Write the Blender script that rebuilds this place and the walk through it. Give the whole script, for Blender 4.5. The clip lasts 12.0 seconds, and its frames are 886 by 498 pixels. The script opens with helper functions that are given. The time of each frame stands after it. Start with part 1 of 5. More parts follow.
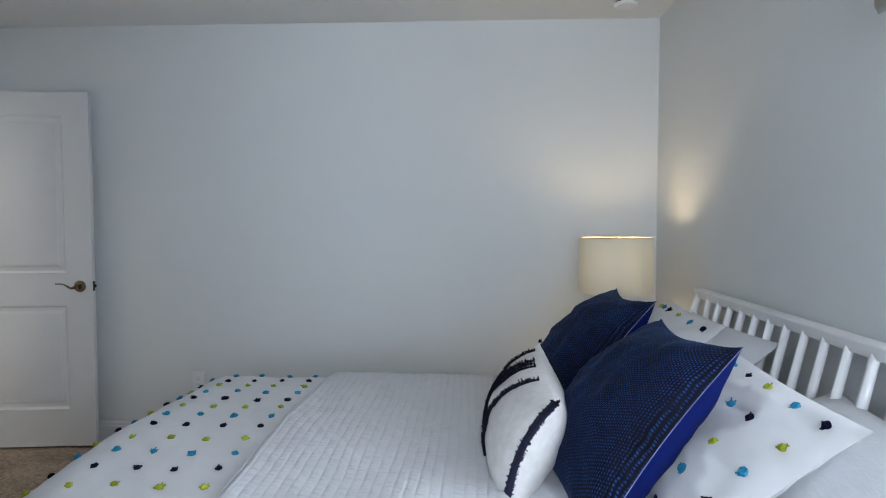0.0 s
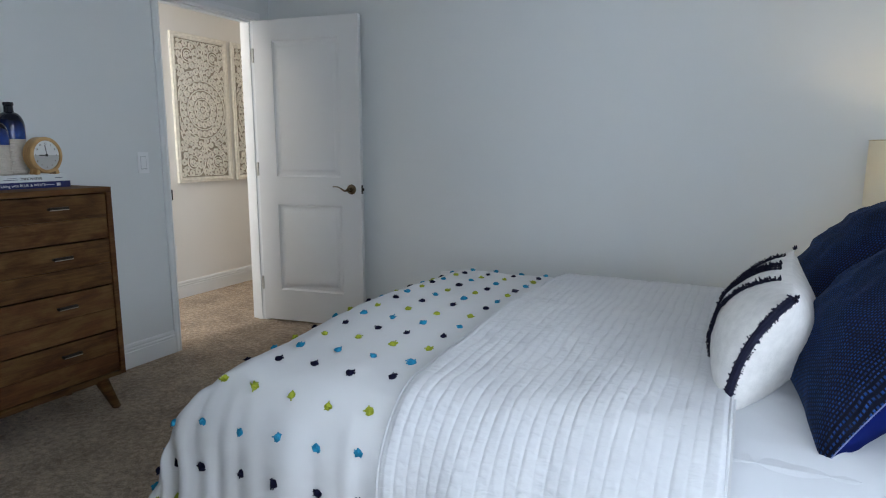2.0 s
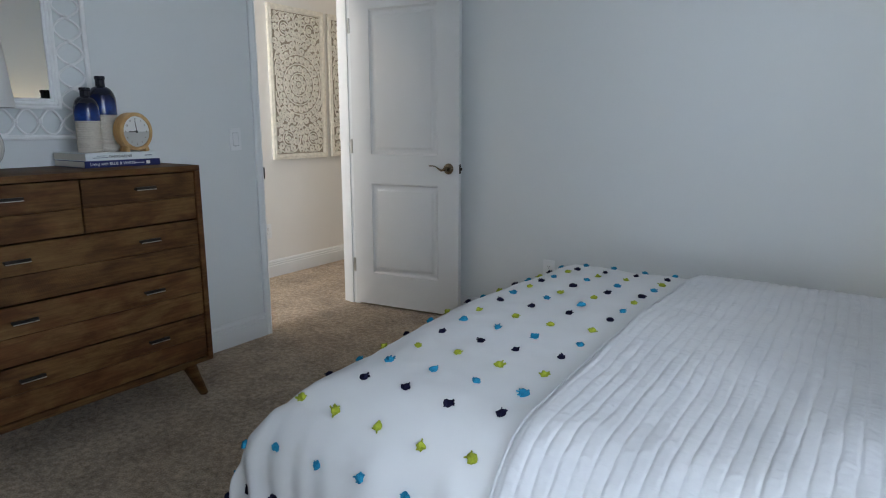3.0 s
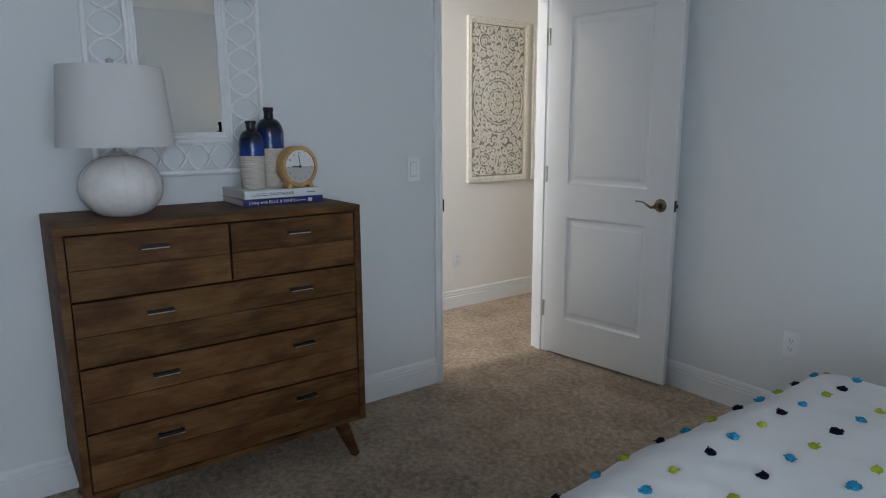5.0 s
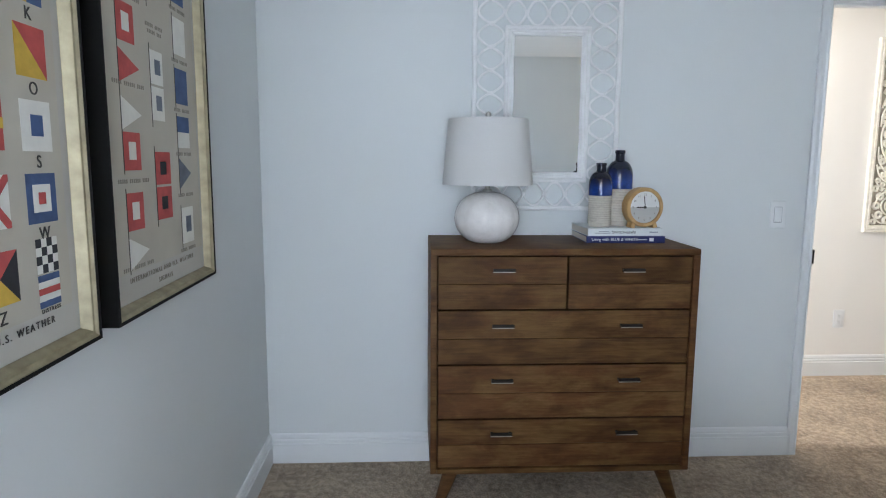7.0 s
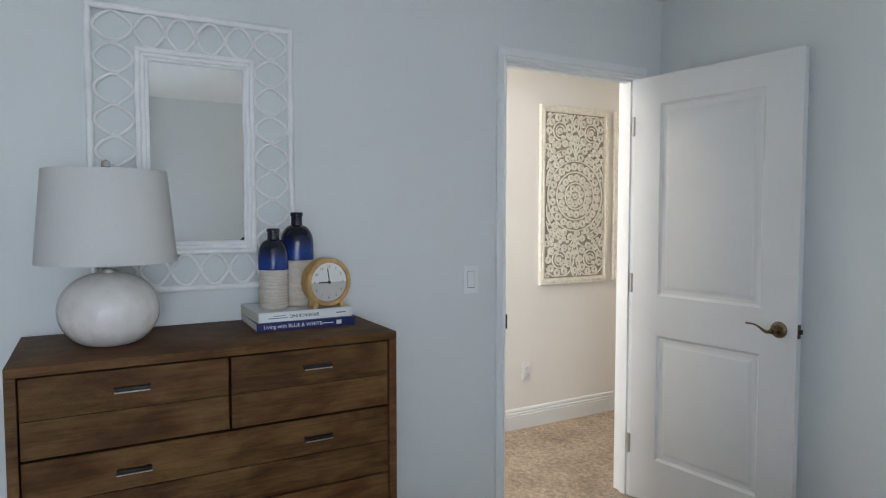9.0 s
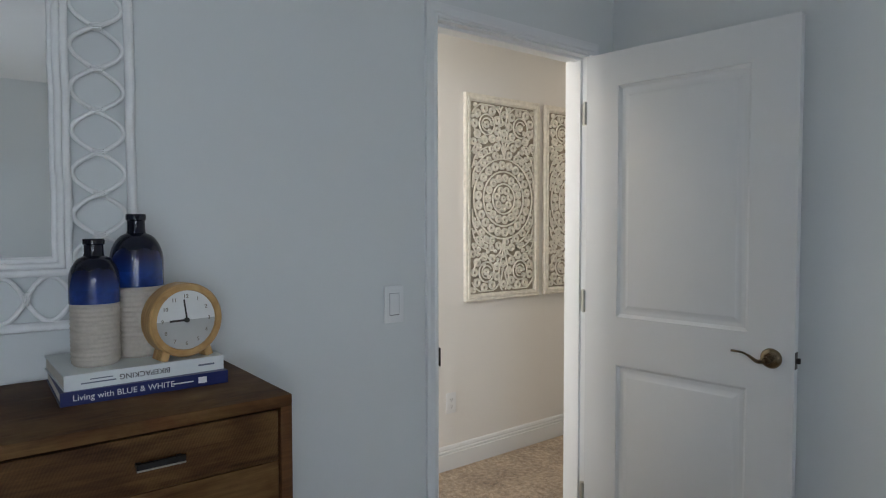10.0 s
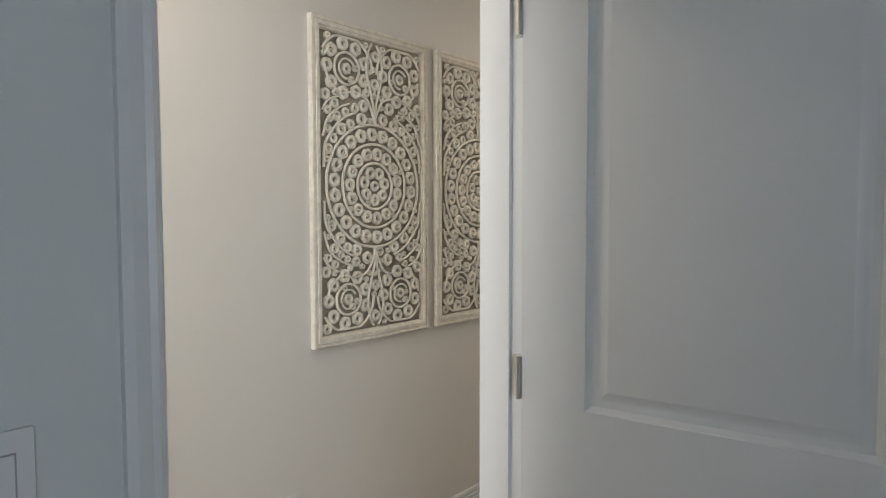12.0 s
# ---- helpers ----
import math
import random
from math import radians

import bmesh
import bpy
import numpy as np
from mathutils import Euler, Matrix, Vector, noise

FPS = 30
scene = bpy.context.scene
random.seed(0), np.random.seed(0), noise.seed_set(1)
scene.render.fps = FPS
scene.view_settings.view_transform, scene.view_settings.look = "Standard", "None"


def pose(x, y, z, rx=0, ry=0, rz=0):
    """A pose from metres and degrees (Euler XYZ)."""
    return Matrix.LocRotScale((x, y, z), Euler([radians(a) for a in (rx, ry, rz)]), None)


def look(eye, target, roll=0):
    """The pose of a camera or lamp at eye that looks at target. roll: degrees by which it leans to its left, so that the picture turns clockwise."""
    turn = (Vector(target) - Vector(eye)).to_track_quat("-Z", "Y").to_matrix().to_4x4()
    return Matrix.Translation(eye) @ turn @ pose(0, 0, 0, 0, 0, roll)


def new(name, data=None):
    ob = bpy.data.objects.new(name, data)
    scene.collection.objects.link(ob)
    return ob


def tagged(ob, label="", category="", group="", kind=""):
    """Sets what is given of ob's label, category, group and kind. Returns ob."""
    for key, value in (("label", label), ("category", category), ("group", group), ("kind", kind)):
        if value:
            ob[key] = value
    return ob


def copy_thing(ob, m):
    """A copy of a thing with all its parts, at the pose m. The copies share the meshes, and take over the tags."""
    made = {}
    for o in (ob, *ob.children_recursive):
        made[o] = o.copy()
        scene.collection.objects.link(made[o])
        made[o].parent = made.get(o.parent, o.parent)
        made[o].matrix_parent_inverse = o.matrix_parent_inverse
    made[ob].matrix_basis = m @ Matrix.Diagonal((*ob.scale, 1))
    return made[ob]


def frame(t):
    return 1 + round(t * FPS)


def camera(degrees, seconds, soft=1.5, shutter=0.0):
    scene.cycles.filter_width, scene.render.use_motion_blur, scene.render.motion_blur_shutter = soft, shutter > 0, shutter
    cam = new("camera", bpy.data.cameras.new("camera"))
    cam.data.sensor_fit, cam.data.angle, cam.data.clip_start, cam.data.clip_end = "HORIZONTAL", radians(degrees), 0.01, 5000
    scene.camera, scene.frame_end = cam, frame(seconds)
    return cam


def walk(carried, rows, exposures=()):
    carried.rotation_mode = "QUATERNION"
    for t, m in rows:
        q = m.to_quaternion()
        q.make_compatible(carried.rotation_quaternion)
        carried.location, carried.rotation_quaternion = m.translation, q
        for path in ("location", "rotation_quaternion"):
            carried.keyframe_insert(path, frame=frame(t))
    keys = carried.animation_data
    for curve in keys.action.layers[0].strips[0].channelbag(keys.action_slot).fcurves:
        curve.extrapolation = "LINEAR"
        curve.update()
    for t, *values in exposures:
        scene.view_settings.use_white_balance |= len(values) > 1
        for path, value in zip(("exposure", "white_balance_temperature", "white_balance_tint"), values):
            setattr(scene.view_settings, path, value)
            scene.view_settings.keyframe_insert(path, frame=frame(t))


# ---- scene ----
cam = camera(70.1, 12.0, soft=1.1)
PATH = [
    (0, (-0.075, 0.272, 1.326), (-0.173, 2.268, 1.232), 0.0),
    (0.5, (-0.005, 0.304, 1.291), (-0.212, 2.291, 1.199), -0.1),
    (1, (0.046, 0.286, 1.255), (-0.47, 2.214, 1.126), -0.3),
    (1.5, (0.064, 0.286, 1.224), (-0.659, 2.136, 0.995), -0.2),
    (2, (0.013, 0.296, 1.208), (-0.846, 2.075, 0.893), -0.1),
    (2.5, (-0.091, 0.401, 1.2), (-1.079, 2.101, 0.836), 0.0),
    (4.5, (-0.394, 0.962, 1.296), (-1.832, 2.301, 0.925), -0.3),
    (5, (-0.447, 1.047, 1.315), (-2.032, 2.209, 0.947), -0.3),
    (5.5, (-0.44, 1.07, 1.337), (-2.228, 1.893, 0.98), -0.3),
    (6, (-0.366, 1.069, 1.348), (-2.294, 1.492, 1.027), -0.4),
    (6.5, (-0.326, 1.104, 1.365), (-2.295, 1.259, 1.054), -0.1),
    (6.7, (-0.281, 1.119, 1.348), (-2.26, 1.2, 1.067), 0.3),
    (8.3, (-0.513, 1.228, 1.451), (-2.417, 1.822, 1.296), 0.3),
    (8.5, (-0.572, 1.255, 1.436), (-2.426, 1.992, 1.3), 0.1),
    (9, (-0.805, 1.392, 1.402), (-2.549, 2.364, 1.292), 0.0),
    (9.5, (-1.071, 1.536, 1.417), (-2.748, 2.621, 1.327), -0.0),
    (10, (-1.378, 1.671, 1.389), (-2.953, 2.9, 1.304), -0.1),
    (10.5, (-1.643, 1.868, 1.371), (-3.124, 3.21, 1.281), -0.1),
    (11, (-1.868, 2.098, 1.388), (-3.299, 3.493, 1.295), -0.3),
    (11.5, (-2.074, 2.335, 1.399), (-3.446, 3.787, 1.3), -0.2),
    (12, (-2.28, 2.6, 1.407), (-3.608, 4.092, 1.305), -0.1),
]
walk(cam, [(t, look(eye, target, roll)) for t, eye, target, roll in PATH], [
    (0, -0.92, 6380, 13), (1.5, -1.05, 6320, 12), (2.5, -0.98, 6300, 11), (5, -1.10, 6250, 12), (5.7, -0.65, 6250, 12), (6.5, -0.25, 6280, 12),
    (8.5, -0.5, 6480, 11), (9.5, -0.88, 6500, 11), (10.0, -1.12, 6500, 11), (10.5, -1.22, 6500, 11), (12, -1.38, 6520, 11)])

# ---- world, sun, large lights ----
world = bpy.data.worlds.new("sky")
scene.world = world
world.use_nodes = True
wn = world.node_tree.nodes
sky = wn.new("ShaderNodeTexSky")
sky.sky_type, sky.sun_disc = "NISHITA", False
sky.sun_elevation, sky.sun_rotation = radians(50), radians(200)
world.node_tree.links.new(sky.outputs["Color"], wn["Background"].inputs["Color"])
wn["Background"].inputs["Strength"].default_value = 0.12


def lamp(name, kind, m, watts, colour, size=0.0, size_y=0.0):
    data = bpy.data.lights.new(name, kind)
    data.energy, data.color = watts, colour
    if kind == "AREA":
        data.shape, data.size, data.size_y = "RECTANGLE", size, size_y
    elif kind == "POINT":
        data.shadow_soft_size = size
    ob = new(name, data)
    ob.matrix_world = m
    return ob


sun_data = bpy.data.lights.new("sun", "SUN")
sun_data.energy, sun_data.angle, sun_data.color = 2.5, radians(0.5), (1.0, 0.95, 0.88)
sun = new("sun", sun_data)
sun.matrix_world = look((-6, -8, 12), (0, 0, 0))

# plan of the rooms
WEST, EAST, NORTH, SOUTH = -3.035, 0.945, 3.86, 0.49
BACK, CLOSET = -1.75, -0.75
HALL_W, HALL_E = -4.118, -3.15
CEIL = 2.435
DOOR_S, DOOR_N, DOOR_TOP = 2.942, 3.703, 2.05
WIN_S, WIN_N, WIN_B, WIN_T = 0.0, 1.74, 0.90, 2.32
BACK_W, BACK_E = -0.70, 0.60

lamp("window_daylight", "AREA", look((EAST + 1.0, 0.87, 1.30), (-2.0, 1.1, 1.40)), 242, (0.75, 0.86, 1.0), 2.8, 1.9)
lamp("back_window_daylight", "AREA", look(((BACK_W + BACK_E) / 2, BACK - 0.35, 1.55), (0.9, 1.9, 1.55)), 118, (0.75, 0.86, 1.0), 1.3, 1.4)
lamp("bulb", "POINT", pose(0.62, 3.4, 1.110), 9.5, (1.0, 0.78, 0.50), 0.05)
lamp("hall_downlight_beam", "AREA", look((-3.62, 3.15, CEIL - 0.03), (-3.62, 3.15, 0)), 6.5, (1.0, 0.84, 0.68), 0.16, 0.16)
# unseen second downlight, added to brighten the far hallway
lamp("hall_downlight_beam", "AREA", look((-3.62, 5.5, CEIL - 0.03), (-3.62, 5.5, 0)), 12, (1.0, 0.84, 0.68), 0.16, 0.16)
# added fill inside the closed south end of the hall; no window there
lamp("hall_fill_light", "AREA", look((-3.39, 1.45, 1.35), (-3.75, 4, 0.4)), 80, (0.98, 0.97, 0.95), 0.42, 1.5)


# ---- materials ----
def ramp(nt, src, stops):
    r = nt.nodes.new("ShaderNodeValToRGB")
    els = r.color_ramp.elements
    els[0].position, els[0].color = stops[0][0], (*stops[0][1], 1)
    els[1].position, els[1].color = stops[-1][0], (*stops[-1][1], 1)
    for p, c in stops[1:-1]:
        e = els.new(p)
        e.color = (*c, 1)
    nt.links.new(src, r.inputs["Fac"])
    return r.outputs["Color"]


def base(name, rough=0.6, metal=0.0):
    m = bpy.data.materials.new(name)
    m.use_nodes = True
    nt = m.node_tree
    b = nt.nodes["Principled BSDF"]
    b.inputs["Roughness"].default_value, b.inputs["Metallic"].default_value = rough, metal
    return m, nt, b


def coords(nt, scale=(1, 1, 1), out="Object", rot=(0, 0, 0)):
    tc = nt.nodes.new("ShaderNodeTexCoord")
    mp = nt.nodes.new("ShaderNodeMapping")
    mp.inputs["Scale"].default_value = scale
    mp.inputs["Rotation"].default_value = rot
    nt.links.new(tc.outputs[out], mp.inputs["Vector"])
    return mp.outputs["Vector"]


def noise_tex(nt, vec, scale, detail=4.0, rough=0.55, distort=0.0):
    n = nt.nodes.new("ShaderNodeTexNoise")
    n.inputs["Scale"].default_value, n.inputs["Detail"].default_value = scale, detail
    n.inputs["Roughness"].default_value, n.inputs["Distortion"].default_value = rough, distort
    nt.links.new(vec, n.inputs["Vector"])
    return n.outputs["Fac"]


def math_node(nt, op, a, b):
    n = nt.nodes.new("ShaderNodeMath")
    n.operation = op
    for i, v in enumerate((a, b)):
        if isinstance(v, (int, float)):
            n.inputs[i].default_value = v
        else:
            nt.links.new(v, n.inputs[i])
    return n.outputs[0]


def bump(nt, b, height, strength, dist=0.002):
    n = nt.nodes.new("ShaderNodeBump")
    n.inputs["Strength"].default_value, n.inputs["Distance"].default_value = strength, dist
    nt.links.new(height, n.inputs["Height"])
    nt.links.new(n.outputs["Normal"], b.inputs["Normal"])


def simple(name, colour, rough=0.6, metal=0.0, vary=0.06, scale=6.0, grain=300.0, relief=0.15, sheen=0.0, spec=0.5):
    """Paint, plastic, cloth or metal: one colour with faint blotches and a fine relief."""
    m, nt, b = base(name, rough, metal)
    v = coords(nt)
    blotch = noise_tex(nt, v, scale)
    lo, hi = [max(0, c * (1 - vary)) for c in colour], [min(1, c * (1 + vary)) for c in colour]
    nt.links.new(ramp(nt, blotch, [(0.3, lo), (0.7, hi)]), b.inputs["Base Color"])
    if relief:
        bump(nt, b, noise_tex(nt, v, grain, 2.0), relief, 0.001)
    b.inputs["Specular IOR Level"].default_value = spec
    if sheen:
        b.inputs["Sheen Weight"].default_value = sheen
    return m


WALL = simple("wall_paint", (0.705, 0.728, 0.722), 0.75, vary=0.012, scale=1.3, grain=140, relief=0.10)
HALL_PAINT = simple("hall_wall_paint", (0.82, 0.80, 0.76), 0.75, vary=0.012, scale=1.3, grain=140, relief=0.10)
CEILING = simple("ceiling_paint", (0.78, 0.78, 0.765), 0.9, vary=0.015, scale=2, grain=90, relief=0.25)
TRIM = simple("trim_paint", (0.77, 0.785, 0.785), 0.38, vary=0.01, scale=3, grain=60, relief=0.03)
DOOR_PAINT = simple("door_paint", (0.70, 0.71, 0.71), 0.42, vary=0.012, scale=3, grain=90, relief=0.05)
PLASTIC = simple("white_plastic", (0.80, 0.81, 0.81), 0.35, relief=0.0, vary=0.01)
DARK = simple("dark_slot", (0.02, 0.02, 0.02), 0.6, relief=0)
NICKEL = simple("antique_nickel", (0.24, 0.185, 0.12), 0.25, 1.0, vary=0.2, scale=20, relief=0.05)
STEEL = simple("brushed_steel", (0.55, 0.54, 0.50), 0.35, 1.0, vary=0.1, relief=0.05)
# paler metal for the highlight line on the dark pulls
PULL_GLINT = simple("pull_glint_metal", (0.46, 0.44, 0.40), 0.36, 1.0, vary=0.12, scale=60, relief=0.05)
PULL = simple("brushed_gunmetal", (0.018, 0.016, 0.015), 0.45, 0.6, vary=0.15, relief=0.05)
BRONZE = simple("dark_bronze", (0.05, 0.042, 0.036), 0.45, 0.8, vary=0.2, relief=0.05)
RATTAN = simple("white_painted_rattan", (0.86, 0.86, 0.85), 0.5, vary=0.06, scale=14, grain=160, relief=0.3)
SPINDLE = simple("white_lacquered_wood", (0.82, 0.82, 0.81), 0.42, vary=0.02, scale=5, grain=80, relief=0.06)
CHEST_BLACK = simple("black_frame", (0.008, 0.0075, 0.007), 0.6, vary=0.2, relief=0.05, spec=0.12)
CHAMPAGNE = simple("champagne_leaf", (0.36, 0.31, 0.20), 0.5, 0.5, vary=0.18, scale=30, grain=120, relief=0.2)
MATBOARD = simple("ivory_mount", (0.50, 0.475, 0.425), 0.9, vary=0.02)
PAPER = simple("aged_paper", (0.50, 0.46, 0.38), 0.9, vary=0.07, scale=5, grain=90, relief=0.1)
INK = simple("printing_ink", (0.05, 0.045, 0.04), 0.8, relief=0)
INK_FAINT = simple("faded_printing_ink", (0.25, 0.22, 0.18), 0.8, relief=0)
F_RED = simple("flag_red", (0.50, 0.085, 0.075), 0.85, vary=0.15, scale=30)
F_BLUE = simple("flag_blue", (0.065, 0.11, 0.235), 0.85, vary=0.15, scale=30)
F_YELLOW = simple("flag_yellow", (0.62, 0.40, 0.06), 0.85, vary=0.12, scale=30)
F_WHITE = simple("flag_white", (0.76, 0.74, 0.68), 0.85, vary=0.05, scale=30)
F_BLACK = simple("flag_black", (0.03, 0.03, 0.035), 0.85, vary=0.2, scale=30)
F_GREY = simple("flag_slate", (0.16, 0.18, 0.22), 0.85, vary=0.15, scale=30)
SHEET = simple("white_percale", (0.57, 0.58, 0.60), 0.85, vary=0.015, scale=4, grain=700, relief=0.12, sheen=0.15)


def quilted_cotton():
    """White cotton whose padding puckers in short creases between the stitched seams."""
    m, nt, b = base("white_quilted_cotton", 0.85)
    tone = noise_tex(nt, coords(nt), 7, 4)
    nt.links.new(ramp(nt, tone, [(0.3, (0.565, 0.570, 0.585)), (0.7, (0.605, 0.608, 0.615))]), b.inputs["Base Color"])
    crease = noise_tex(nt, coords(nt, (26, 95, 60), rot=(0, 0, radians(24))), 1.0, 5, 0.6, 0.8)
    weave = noise_tex(nt, coords(nt), 420, 2)
    bump(nt, b, math_node(nt, "ADD", crease, math_node(nt, "MULTIPLY", weave, 0.10)), 0.40, 0.005)
    b.inputs["Sheen Weight"].default_value = 0.15
    return m


QUILT_M = quilted_cotton()
DUVET_M = simple("white_cotton", (0.60, 0.60, 0.60), 0.85, vary=0.015, scale=5, grain=600, relief=0.15, sheen=0.15)
YARN_K = simple("navy_yarn", (0.006, 0.006, 0.020), 0.95, vary=0.3, scale=200, grain=900, relief=0.6, spec=0.08)
YARN_B = simple("turquoise_yarn", (0.022, 0.20, 0.33), 0.95, vary=0.25, scale=200, grain=900, relief=0.6, spec=0.08)
YARN_Y = simple("lime_yarn", (0.30, 0.34, 0.035), 0.95, vary=0.25, scale=200, grain=900, relief=0.6, spec=0.08)
BLACK_YARN = simple("black_yarn", (0.012, 0.012, 0.022), 0.95, vary=0.3, scale=200, grain=900, relief=0.6, spec=0.08)
ROYAL = simple("royal_blue_cotton", (0.003, 0.009, 0.085), 0.85, vary=0.12, scale=12, grain=500, relief=0.2, spec=0.08)
SLUB = simple("natural_slub_cotton", (0.70, 0.68, 0.65), 0.95, vary=0.08, scale=40, grain=260, relief=0.7, sheen=0.1)
BRASS = simple("mercury_glass_gold", (0.75, 0.62, 0.36), 0.22, 0.8, vary=0.2, scale=25, relief=0.2)


def carpet_material():
    m, nt, b = base("beige_cut_pile_carpet", 1.0)
    v = coords(nt)
    tuft = noise_tex(nt, v, 170, 4, 0.75)
    patch = noise_tex(nt, v, 4.5, 5, 0.65)
    clump = noise_tex(nt, v, 38, 4, 0.65)
    mix = math_node(nt, "ADD", math_node(nt, "MULTIPLY", tuft, 0.55), math_node(nt, "ADD", math_node(nt, "MULTIPLY", clump, 0.36), math_node(nt, "MULTIPLY", patch, 0.24)))
    nt.links.new(ramp(nt, mix, [(0.42, (0.070, 0.045, 0.027)), (0.55, (0.345, 0.252, 0.168)), (0.67, (0.68, 0.545, 0.395))]), b.inputs["Base Color"])
    bump(nt, b, math_node(nt, "ADD", tuft, math_node(nt, "MULTIPLY", clump, 0.8)), 0.9, 0.012)
    b.inputs["Sheen Weight"].default_value = 0.2
    return m


CARPET = carpet_material()


def wood_material(name, saw):
    """Reclaimed brown pine: grain along the board, darker blotches, on some boards slanting saw marks."""
    m, nt, b = base(name, 0.55)
    b.inputs["Specular IOR Level"].default_value = 0.14
    info = nt.nodes.new("ShaderNodeObjectInfo")
    v = coords(nt, (1, 1, 1))
    off = nt.nodes.new("ShaderNodeVectorMath")
    off.operation = "ADD"
    shift = nt.nodes.new("ShaderNodeCombineXYZ")
    nt.links.new(math_node(nt, "MULTIPLY", info.outputs["Random"], 7.0), shift.inputs["Y"])
    nt.links.new(math_node(nt, "MULTIPLY", info.outputs["Random"], 3.0), shift.inputs["Z"])
    nt.links.new(v, off.inputs[0])
    nt.links.new(shift.outputs[0], off.inputs[1])
    mp = nt.nodes.new("ShaderNodeMapping")
    mp.inputs["Scale"].default_value = (14, 1.6, 34)
    nt.links.new(off.outputs[0], mp.inputs["Vector"])
    grain = noise_tex(nt, mp.outputs["Vector"], 3.2, 8, 0.65, 0.6)
    mp2 = nt.nodes.new("ShaderNodeMapping")
    mp2.inputs["Scale"].default_value = (4, 3.4, 11)
    nt.links.new(off.outputs[0], mp2.inputs["Vector"])
    blot = noise_tex(nt, mp2.outputs["Vector"], 1.6, 4, 0.6, 0.4)
    mix = math_node(nt, "ADD", math_node(nt, "MULTIPLY", grain, 0.42), math_node(nt, "MULTIPLY", blot, 0.62))
    mix = math_node(nt, "ADD", mix, math_node(nt, "MULTIPLY", math_node(nt, "SUBTRACT", info.outputs["Random"], 0.55), 0.15))
    h = grain
    if saw:
        w = nt.nodes.new("ShaderNodeTexWave")
        w.wave_type, w.bands_direction = "BANDS", "Y"
        w.inputs["Scale"].default_value, w.inputs["Distortion"].default_value = 58, 4.5
        w.inputs["Detail"].default_value, w.inputs["Detail Scale"].default_value = 2, 0.6
        nt.links.new(coords(nt, (1, 1, 1), rot=(radians(28), 0, 0)), w.inputs["Vector"])
        gate = noise_tex(nt, mp2.outputs["Vector"], 0.9, 2)
        gate = math_node(nt, "MULTIPLY", w.outputs["Fac"], gate)
        mix = math_node(nt, "SUBTRACT", mix, math_node(nt, "MULTIPLY", gate, 0.10))
        h = math_node(nt, "SUBTRACT", grain, math_node(nt, "MULTIPLY", gate, 0.35))
    red = nt.nodes.new("ShaderNodeMix")
    red.data_type = "RGBA"
    mp3 = nt.nodes.new("ShaderNodeMapping")
    mp3.inputs["Scale"].default_value = (3, 3.0, 6.5)
    nt.links.new(off.outputs[0], mp3.inputs["Vector"])
    patch = math_node(nt, "ADD", noise_tex(nt, mp3.outputs["Vector"], 1.3, 5, 0.65, 0.5), math_node(nt, "MULTIPLY", math_node(nt, "SUBTRACT", info.outputs["Random"], 0.5), 0.22))
    nt.links.new(ramp(nt, patch, [(0.42, (0, 0, 0)), (0.64, (0.85, 0.85, 0.85))]), red.inputs[0])
    nt.links.new(red.outputs[2], b.inputs["Base Color"])
    nt.links.new(ramp(nt, mix, [(0.26, (0.020, 0.0060, 0.0025)), (0.46, (0.056, 0.0195, 0.0074)), (0.72, (0.130, 0.0520, 0.0190))]), red.inputs[7])
    nt.links.new(ramp(nt, mix, [(0.24, (0.028, 0.0105, 0.0042)), (0.36, (0.066, 0.0290, 0.0105)), (0.47, (0.108, 0.0540, 0.0185)), (0.58, (0.148, 0.0810, 0.0290)), (0.76, (0.215, 0.130, 0.052))]), red.inputs[6])
    bump(nt, b, h, 0.35, 0.003)
    return m


WOOD = wood_material("reclaimed_pine", False)
WOOD_SAW = wood_material("saw_marked_pine", True)


def pale_wood():
    m, nt, b = base("pale_ash_wood", 0.45)
    g = noise_tex(nt, coords(nt, (6, 6, 60)), 3, 6, 0.6, 0.5)
    nt.links.new(ramp(nt, g, [(0.3, (0.38, 0.20, 0.065)), (0.7, (0.62, 0.40, 0.17))]), b.inputs["Base Color"])
    bump(nt, b, g, 0.2, 0.001)
    return m


ASH = pale_wood()


